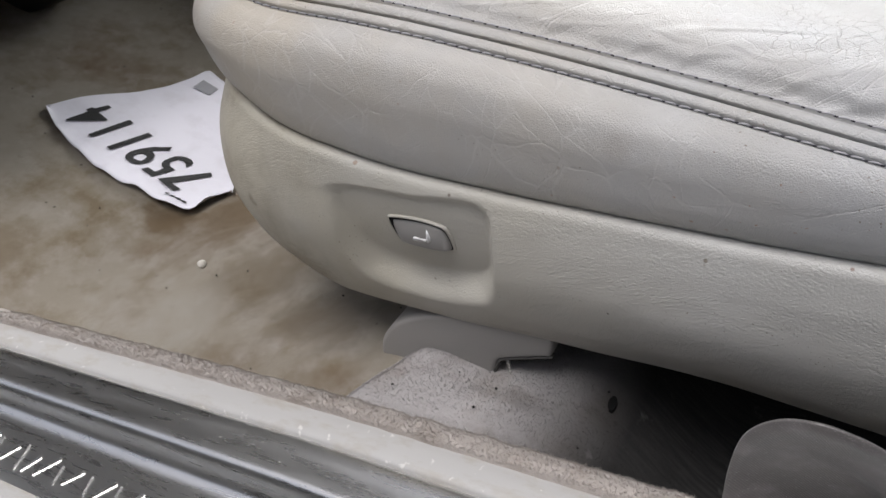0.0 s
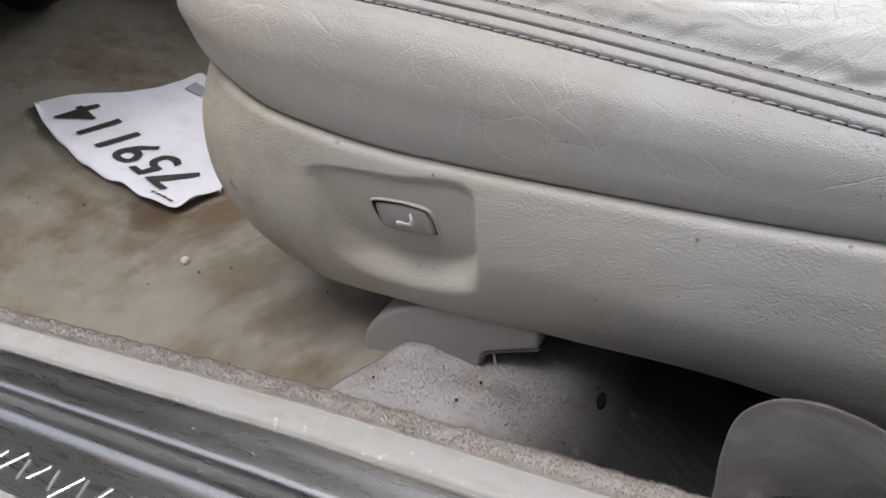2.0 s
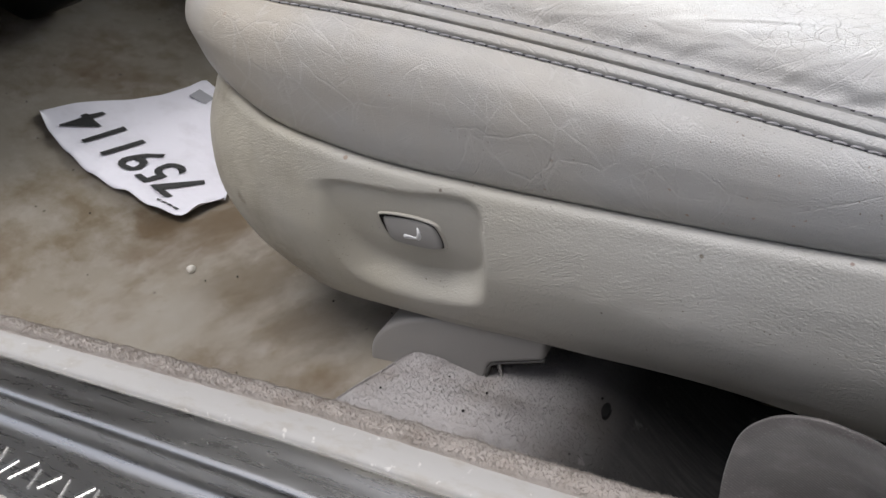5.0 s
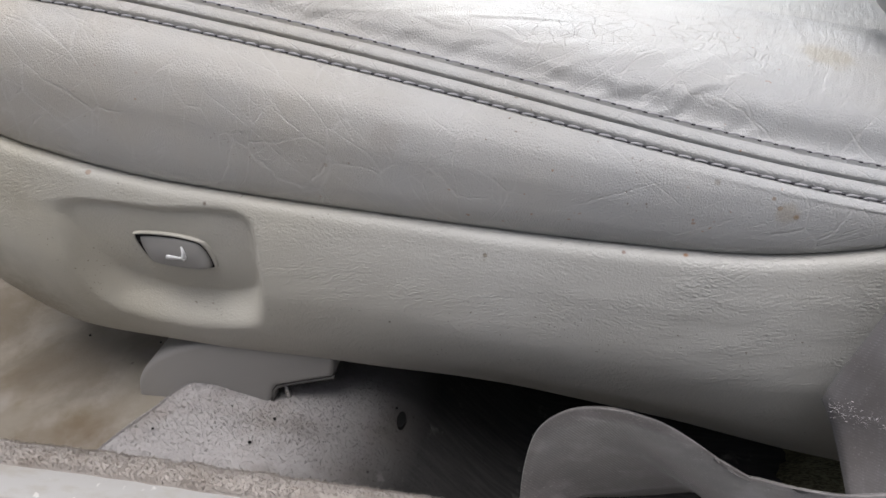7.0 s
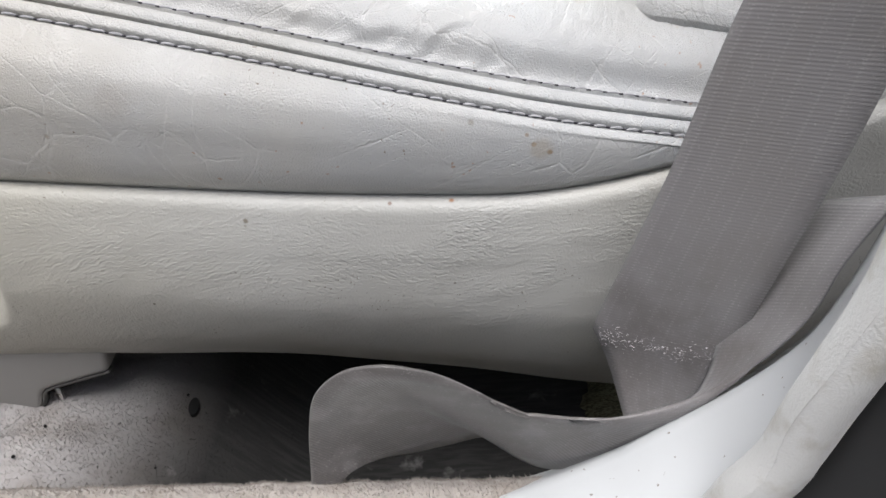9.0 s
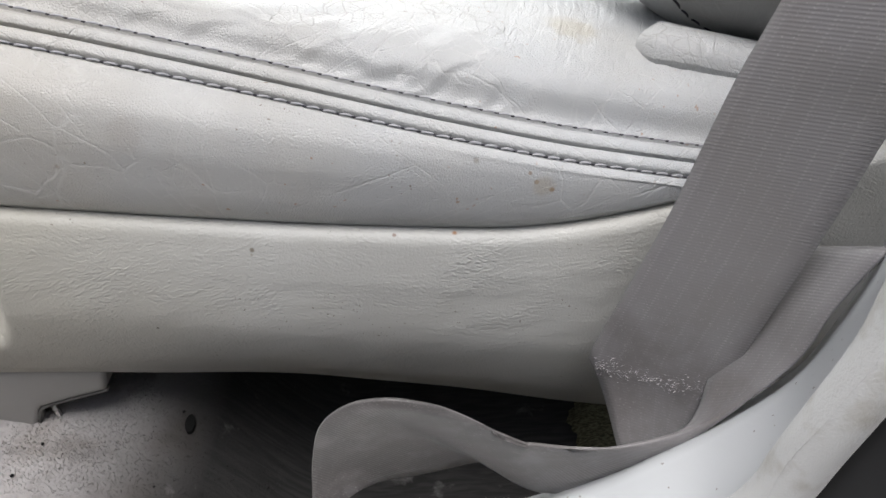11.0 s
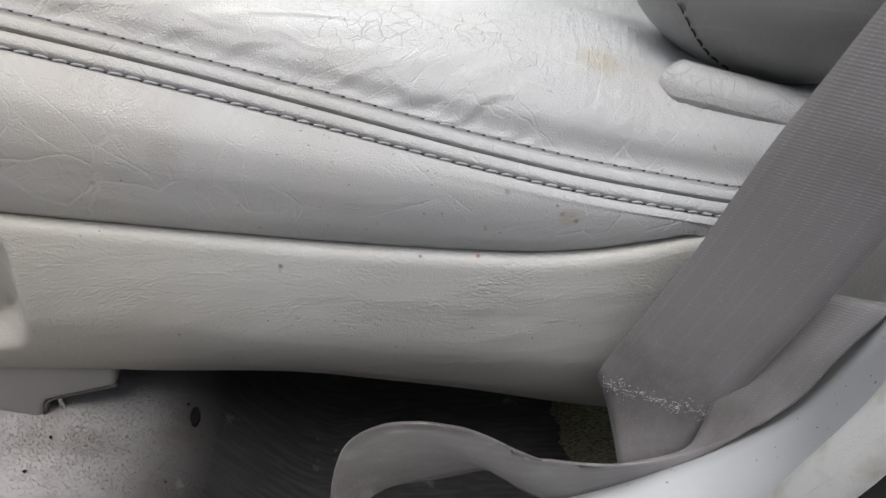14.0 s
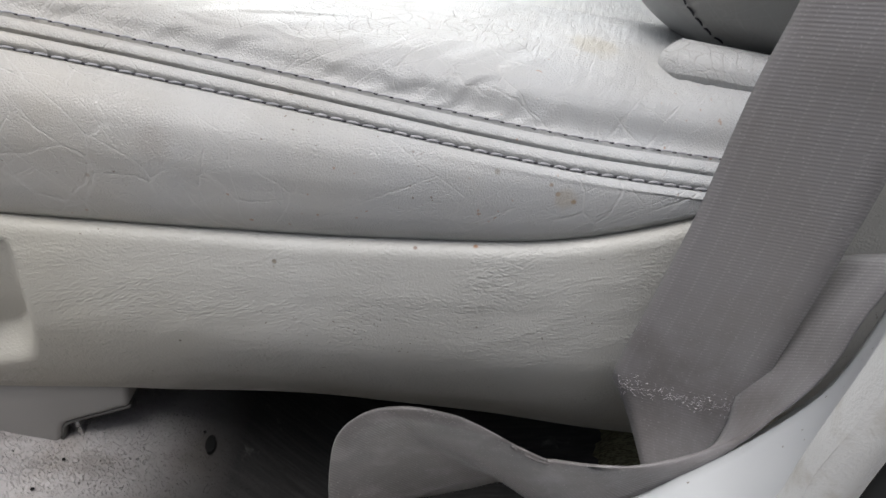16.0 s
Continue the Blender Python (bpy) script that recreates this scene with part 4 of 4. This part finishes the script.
# rails added under the cushion to block stray light
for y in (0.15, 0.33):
    part("shade_rail", *rounded_plate(closed([(0.06, -0.030), (0.08, 0.020), (0.12, 0.034), (0.24, 0.030), (0.35, 0.018), (0.36, -0.036), (0.20, -0.038)], 40), y, y + 0.024, 0.003), DARK, seat, "black steel rail under the cushion")

NOTCH = [(0.0490, 0.0582), (0.0473, 0.0578), (0.0350, 0.0545), (0.0226, 0.0511), (0.0185, 0.0496), (0.0162, 0.0468), (0.0150, 0.0429), (0.0125, 0.0385), (0.0094, 0.0345)]
nose = spline([(-0.020, 0.020), (-0.040, 0.0195), (-0.0560, 0.0230), (-0.0620, 0.0320), (-0.0605, 0.0425), (-0.0560, 0.0510), (-0.0470, 0.0600), (-0.0347, 0.0668), (-0.0206, 0.0719), (0.0015, 0.0768), (0.0182, 0.0784)], 40)
bo = [tuple(p) for p in nose] + [(0.0520, 0.0790), (0.0528, 0.0700), (0.0505, 0.0605)] + NOTCH + [(0.0040, 0.0290), (-0.0060, 0.0230)]
rail = tagged(part("rail_cover", *rounded_plate(bo, 0.011, 0.045, 0.0026), PLASTIC), "grey moulded plastic seat rail cover", "rail cover")
part("metal_clip", *box((0.0205, 0.0145, 0.034), (0.0222, 0.0165, 0.0495)), STEEL, rail, "small bare metal clip")
part("rim", *extrude_outline(NOTCH + [(x + 0.0009, z - 0.0010) for x, z in reversed(NOTCH)], 0.0120, 0.016), DASH, rail)

# ---- paper with the printed number ----
PZ = lambda x, y: ZF + 0.5 * (math.hypot(max(0.0, -0.33 - x), 0.012) - 0.012) + 0.0035
near_edge = spline([(-0.514, 0.146), (-0.486, 0.130), (-0.455, 0.1195), (-0.428, 0.1125), (-0.405, 0.1105), (-0.390, 0.1130), (-0.366, 0.1115), (-0.345, 0.1130), (-0.334, 0.1190), (-0.329, 0.135), (-0.326, 0.152), (-0.318, 0.156)], 50)
far_edge = [(-0.515, 0.148), (-0.502, 0.177), (-0.480, 0.215), (-0.465, 0.248), (-0.457, 0.275), (-0.457, 0.299), (-0.423, 0.290), (-0.403, 0.276), (-0.382, 0.243), (-0.350, 0.199), (-0.318, 0.156)]
run = np.r_[0, np.cumsum([math.dist(p, q) for p, q in zip(far_edge, far_edge[1:])])]
far_edge = [np.array([np.interp(u, run / run[-1], [p[k] for p in far_edge]) for k in (0, 1)]) for u in np.linspace(0, 1, 50)]
paper_rows = []
for i, (p0, p1) in enumerate(zip(near_edge, far_edge)):
    r = []
    for v in np.linspace(0, 1, 36):
        p = p0 * (1 - v) + p1 * v
        lift = 0.0045 * abs(noise.noise((p[0] * 14, p[1] * 14, 5.0))) + 0.005 * (1 - v) ** 6 * math.exp(-((i / 49 - 0.7) / 0.2) ** 2) + 0.002 * (1 - v) ** 8 * (1 + math.sin(i * 0.9))
        r.append((p[0], p[1], PZ(p[0], p[1]) + lift))
    paper_rows.append(r)
sheet = tagged(part("paper_sheet", *slab(paper_rows, 0.0004), PAPER), "creased white paper with large black number on the carpet", "paper")


def lay(verts, lift=0.0016):
    """Drops flat x-y print onto the sheet of paper."""
    grid_xy = np.array(paper_rows).reshape(-1, 3)
    out = []
    for x, y in verts:
        k = np.argsort((grid_xy[:, 0] - x) ** 2 + (grid_xy[:, 1] - y) ** 2)[:4]
        out.append((x, y, float(grid_xy[k, 2].mean()) + lift))
    return out


def number(text, start, step, size, turn):
    for i, ch in enumerate(text):
        cu = bpy.data.curves.new("digit", "FONT")
        cu.body, cu.size, cu.align_x, cu.align_y, cu.resolution_u = ch, size, "CENTER", "CENTER", 4
        cu.offset, cu.shear = 0.0007, 0.12
        tmp = bpy.data.objects.new("digit", cu)
        scene.collection.objects.link(tmp)
        dg = bpy.context.evaluated_depsgraph_get()
        me = bpy.data.meshes.new_from_object(tmp.evaluated_get(dg))
        scene.collection.objects.unlink(tmp)
        bpy.data.objects.remove(tmp)
        ca, sa = math.cos(turn), math.sin(turn)
        cx, cy = start[0] + step[0] * i, start[1] + step[1] * i
        xy = [(cx + 0.74 * ca * v.co.x - sa * v.co.y, cy + 0.74 * sa * v.co.x + ca * v.co.y) for v in me.vertices]
        part("digit", lay(xy), [tuple(p.vertices) for p in me.polygons], INK, sheet, smooth=False)


number("759114", (-0.3605, 0.1530), (-0.0226, 0.0022), 0.058, math.radians(169))
for (x0, y0, x1, y1), m in (((-0.446, 0.262, -0.429, 0.278), GREYINK),):
    part("printed_square", lay([(x0, y0), (x1, y0 + 0.002), (x1, y1), (x0, y1)]), [(0, 1, 2, 3)], m, sheet, smooth=False)
for k in range(4):
    x0 = -0.362 + k * 0.0058
    part("printed_bar", lay([(x0, 0.1215), (x0 + 0.004, 0.1222), (x0 + 0.004, 0.1250), (x0, 0.1242)]), [(0, 1, 2, 3)], INK, sheet, smooth=False)

# crumb on the carpet
cr = bmesh.new()
bmesh.ops.create_icosphere(cr, subdivisions=2, radius=0.0032)
for v in cr.verts:
    v.co *= 1 + 0.25 * noise.noise(v.co * 400)
me = bpy.data.meshes.new("crumb")
cr.to_mesh(me)
cr.free()
me.materials.append(CRUMB)
crumb = tagged(new("crumb", me), "small pale crumb on the dirty carpet", "crumb")
crumb.location = (-0.261, 0.0585, ZF + 0.003)


# carpet pile standing up from the hump and the frayed edge
def pile(name, points, length, material, label, seed):
    rnd = random.Random(seed)
    verts, faces = [], []
    for x, y, z in points:
        a, lean = rnd.uniform(0, 2 * math.pi), rnd.uniform(0.1, 0.9)
        h, w = length * rnd.uniform(0.4, 1.2), 0.00010
        dx, dy = math.cos(a), math.sin(a)
        k = len(verts)
        verts += [(x - dy * w, y + dx * w, z - 0.0003), (x + dy * w, y - dx * w, z - 0.0003), (x + dx * lean * h * 0.4 + dy * w * 0.7, y + dy * lean * h * 0.4 - dx * w * 0.7, z + h * 0.6), (x + dx * lean * h, y + dy * lean * h, z + h * 0.85)]
        faces += [(k, k + 1, k + 2), (k, k + 2, k + 3)]
    me = bpy.data.meshes.new(name)
    me.from_pydata(verts, [], faces)
    me.materials.append(material)
    tagged(new(name, me), label, "carpet pile", kind="stuff")


rnd = random.Random(11)


def on_sheet(rows, count):
    out = []
    for _ in range(count):
        i, j, u, w = rnd.randrange(len(rows) - 1), rnd.randrange(len(rows[0]) - 1), rnd.random(), rnd.random()
        p, q, r = Vector(rows[i][j]), Vector(rows[i + 1][j]), Vector(rows[i][j + 1])
        out.append(tuple(p + (q - p) * u + (r - p) * w))
    return out


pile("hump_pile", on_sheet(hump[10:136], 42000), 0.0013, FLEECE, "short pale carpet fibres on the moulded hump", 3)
pile("edge_pile", on_sheet([r[1:7] for r in edge[225:385]], 34000), 0.0017, FUZZ, "frayed carpet fibres along the sill edge", 5)

# grit on the carpet
gv, gf = [], []
for x, y, z in on_sheet(hump[10:110], 26) + on_sheet(floor_rows[25:95], 46):
    if y > 0.22:
        continue
    r = rnd.uniform(0.0004, 0.0011)
    k = len(gv)
    gv += [(x + r * rnd.uniform(0.6, 1.4) * a, y + r * rnd.uniform(0.6, 1.4) * b, z + 0.0012 + r * c) for a, b, c in ((1, 0, 0), (-1, 0, 0), (0, 1, 0), (0, -1, 0), (0, 0, 1), (0, 0, -1))]
    gf += [(k + a, k + b, k + c) for a in (0, 1) for b in (2, 3) for c in (4, 5)]
tagged(part("grit", gv, gf, DARK, smooth=False), "dark grit and crumbs on the carpet", "grit", kind="stuff")


# ---- belt ----
def ribbon(left, right, n, thick):
    a, b = spline(left, n), spline(right, n)
    return slab([[tuple(p * (1 - t) + q * t) for t in np.linspace(0, 1, 9)] for p, q in zip(a, b)], thick)


def weave_uv(ob, left, right, n):
    """Metres along the webbing and across it, for the weave."""
    c = (spline(left, n) + spline(right, n)) / 2
    run = np.r_[0, np.cumsum(np.linalg.norm(np.diff(c, axis=0), axis=1))]
    uv = ob.data.uv_layers.new(name="weave")
    for l in ob.data.loops:
        k = l.vertex_index % (n * 9)
        uv.data[l.index].uv = (run[k // 9], 0.047 * (k % 9) / 8)


belt = thing("seat_belt", "grey woven seat belt with frayed fold, hanging slack", "seat belt")
UPPER = (
    [(0.3820, -0.046, 0.560), (0.3280, -0.037, 0.360), (0.2878, -0.030, 0.2339), (0.2781, -0.028, 0.2041), (0.2682, -0.025, 0.1636), (0.2588, -0.022, 0.1316), (0.2487, -0.019, 0.0985), (0.2495, -0.020, 0.0925), (0.2537, -0.024, 0.0800), (0.2582, -0.034, 0.0620), (0.2614, -0.038, 0.0460)],
    [(0.4180, -0.073, 0.560), (0.3560, -0.063, 0.360), (0.3155, -0.055, 0.2342), (0.3105, -0.052, 0.2072), (0.3050, -0.049, 0.1761), (0.2970, -0.046, 0.1412), (0.2889, -0.042, 0.1050), (0.2875, -0.042, 0.0990), (0.2844, -0.042, 0.0870), (0.2807, -0.042, 0.0690), (0.2786, -0.042, 0.0500)])
LOOP = (
    [(0.3040, -0.0260, 0.1400), (0.3040, -0.0270, 0.1490), (0.2975, -0.0290, 0.1370), (0.2900, -0.0330, 0.1180), (0.2840, -0.0390, 0.1030), (0.2800, -0.0450, 0.0955), (0.2728, -0.0500, 0.0902), (0.2544, -0.0520, 0.0870), (0.2391, -0.0530, 0.0871), (0.2214, -0.0530, 0.0911), (0.2096, -0.0550, 0.1018), (0.1964, -0.0570, 0.1138), (0.1870, -0.0580, 0.1188), (0.1778, -0.0580, 0.1206), (0.1663, -0.0560, 0.1164), (0.1558, -0.0530, 0.1041), (0.1497, -0.0490, 0.0840), (0.1439, -0.0470, 0.0500)],
    [(0.3210, -0.0480, 0.1600), (0.3168, -0.0550, 0.1668), (0.3070, -0.0570, 0.1498), (0.3012, -0.0580, 0.1326), (0.2919, -0.0580, 0.1174), (0.2846, -0.0565, 0.1038), (0.2718, -0.0550, 0.0882), (0.2547, -0.0500, 0.0678), (0.2420, -0.0480, 0.0580), (0.2300, -0.0460, 0.0535), (0.2190, -0.0435, 0.0570), (0.2096, -0.0410, 0.0657), (0.2040, -0.0395, 0.0644), (0.1954, -0.0390, 0.0613), (0.1831, -0.0395, 0.0588), (0.1687, -0.0410, 0.0576), (0.1590, -0.0470, 0.0580), (0.1523, -0.0480, 0.0480)])
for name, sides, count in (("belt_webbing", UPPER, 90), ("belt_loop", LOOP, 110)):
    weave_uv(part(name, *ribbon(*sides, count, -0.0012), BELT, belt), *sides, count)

# frayed threads along the belt's fold
fa, fb = Vector((0.2500, -0.0205, 0.0955)), Vector((0.2870, -0.0432, 0.1015))
tv, tf = [], []
for _ in range(330):
    u = rnd.random()
    p = fa.lerp(fb, u) + Vector((0, -0.0006, rnd.gauss(-0.0010 - 0.004 * u * (1 - u), 0.0022)))
    a, l, w = rnd.uniform(0, 6.28), rnd.uniform(0.0004, 0.0012), 0.00004
    d = Vector((math.cos(a), -0.35, math.sin(a))) * l
    k = len(tv)
    tv += [tuple(p), tuple(p + Vector((w, 0, w))), tuple(p + d * 0.6 + Vector((0, -0.0003, 0))), tuple(p + d)]
    tf += [(k, k + 1, k + 2), (k, k + 2, k + 3)]
part("frayed_threads", tv, tf, LINT, belt, "pale frayed threads", False)
bpy.data.objects["frayed_threads"]["kind"] = "stuff"

# bolt hole in the floor beside the hump
hole = [(0.0017 * math.cos(a), 0.0050 * math.sin(a)) for a in np.linspace(0, 2 * math.pi, 24, endpoint=False)]
hz = float(np.interp(0.0765, [r[0][0] for r in hump], [min(q[2] for q in r if 0.010 < q[1] < 0.026) for r in hump])) + 0.0016
cut = tagged(part("floor_hole", [(0.0765 + x, 0.018 + y, hz + dz - 0.9 * x) for dz in (0.0008, -0.001) for x, y in hole], [tuple(range(24)), tuple(range(47, 23, -1))] + [(i, (i + 1) % 24, 24 + (i + 1) % 24, 24 + i) for i in range(24)], DARK, smooth=False), "dark bolt hole in the carpet floor", "hole", kind="structure")

# ---- pillar trim and door seal ----
inner = spline([(0.10, -0.0580, 0.0500), (0.16, -0.0580, 0.0500), (0.205, -0.0580, 0.0540), (0.2419, -0.0590, 0.0726), (0.2611, -0.0600, 0.0875), (0.2777, -0.0600, 0.1002), (0.2927, -0.0600, 0.1144), (0.3019, -0.0600, 0.1267), (0.3098, -0.0580, 0.1438), (0.3161, -0.0560, 0.1632), (0.3223, -0.0520, 0.1901), (0.345, -0.050, 0.28), (0.40, -0.045, 0.45)], 100)
outerc = spline([(0.10, -0.0840, 0.0500), (0.16, -0.0850, 0.0500), (0.215, -0.0860, 0.0560), (0.250, -0.0870, 0.0690), (0.2724, -0.0880, 0.0826), (0.2815, -0.0900, 0.1017), (0.2887, -0.0910, 0.1177), (0.2943, -0.0920, 0.1407), (0.3001, -0.0920, 0.1626), (0.3045, -0.0900, 0.1807), (0.311, -0.088, 0.21), (0.332, -0.085, 0.28), (0.38, -0.08, 0.45)], 100)
prow = []
for p, q in zip(inner, outerc):
    r = []
    for t in np.linspace(-0.25, 1.0, 16):
        w = p * (1 - max(t, 0)) + q * max(t, 0)
        bulge = 0.004 * math.sin(math.pi * max(0.0, t))
        w = w + np.array((-0.45, -0.5, 0.6)) * bulge
        if t < 0:
            w = w + np.array((0.03, 0.05, -0.04)) * (-t) * 1.5
        r.append(tuple(w))
    prow.append(r)
tagged(part("pillar_trim", *grid(prow), PILLAR), "smooth pale grey plastic pillar and sill trim", "pillar trim", kind="structure")
seal_rows = []
for i, q in enumerate(outerc):
    t = Vector(outerc[min(i + 1, 99)] - outerc[max(i - 1, 0)]).normalized()
    side = t.cross(Vector((0, 0.4, 1))).normalized()
    up = side.cross(t)
    seal_rows.append([tuple(Vector(q) + side * 0.004 + side * 0.0075 * math.cos(a) + up * 0.0075 * math.sin(a) + Vector((0, 0, 0.0006 * noise.noise((i * 0.7, a * 2, 0))))) for a in np.linspace(0, 2 * math.pi, 17)])
tagged(part("door_seal", *grid(seal_rows), SEAL), "pale flocked door weatherstrip", "door seal", kind="structure")
jamb = []
for q in outerc:
    jamb.append([(q[0] + 0.004, q[1] - 0.004, q[2] - 0.004), (q[0] + 0.008, q[1] - 0.012, q[2] - 0.010), (q[0] + 0.02, q[1] - 0.03, q[2] - 0.03), (q[0] + 0.05, q[1] - 0.09, q[2] - 0.05)])
tagged(part("door_jamb", *grid(jamb), BLACK), "black door jamb outside the seal", "door jamb", kind="structure")

# ---- pedal pad in the footwell ----
pad = closed([(-0.80, 0.30), (-0.70, 0.196), (-0.64, 0.188), (-0.58, 0.197), (-0.54, 0.215), (-0.53, 0.30)], 40)
tagged(part("pedal", *extrude_outline(pad, 0.25, 0.29, 0.002), BLACK), "black rubber pedal pad over the footwell", "pedal")

# ---- plain shell of the cabin, mostly unseen, closing it and shaping the light ----
def wall(name, lo, hi, m, label):
    tagged(part(name, *box(lo, hi), m, smooth=False), label, "cabin", kind="structure")


wall("ceiling", (-0.30, 0.0, 1.15), (1.6, 1.3, 1.19), HEADLINER, "pale fabric headliner")
wall("wall_far", (-1.3, 1.3, -0.05), (1.6, 1.34, 0.46), PANEL, "grey door panel across the cabin")
wall("wall_front", (-1.34, -0.04, -0.05), (-1.3, 1.3, 0.75), DARK, "dark bulkhead in front of the footwell")
# dashboard drawn low and far back to darken the footwell
wall("dashboard", (-1.3, -0.04, 0.31), (-0.42, 1.3, 0.78), DASH, "dark dashboard over the footwell, unseen, enlarged to shade it")
# unseen panel, added to keep side sun out of the footwell
wall("footwell_blocker", (-1.3, -0.09, 0.02), (-0.60, -0.05, 1.0), PANEL, "unseen grey panel added to shade the footwell")
wall("console", (-0.75, 0.47, 0.0), (0.55, 0.68, 0.22), PANEL, "grey centre console beside the seat")
# unseen wall, added to cut the low sky light from the door side
wall("low_sky_blocker", (-4.0, -1.75, -0.35), (4.0, -1.7, 1.25), GROUND, "unseen wall added to block low daylight beside the car")
ground = [[(x, y, -0.35) for y in np.linspace(-60, 60, 12)] for x in np.linspace(-60, 60, 12)]
tagged(part("ground", *grid(ground), GROUND), "grey gravel ground beside the car", "ground", kind="structure")
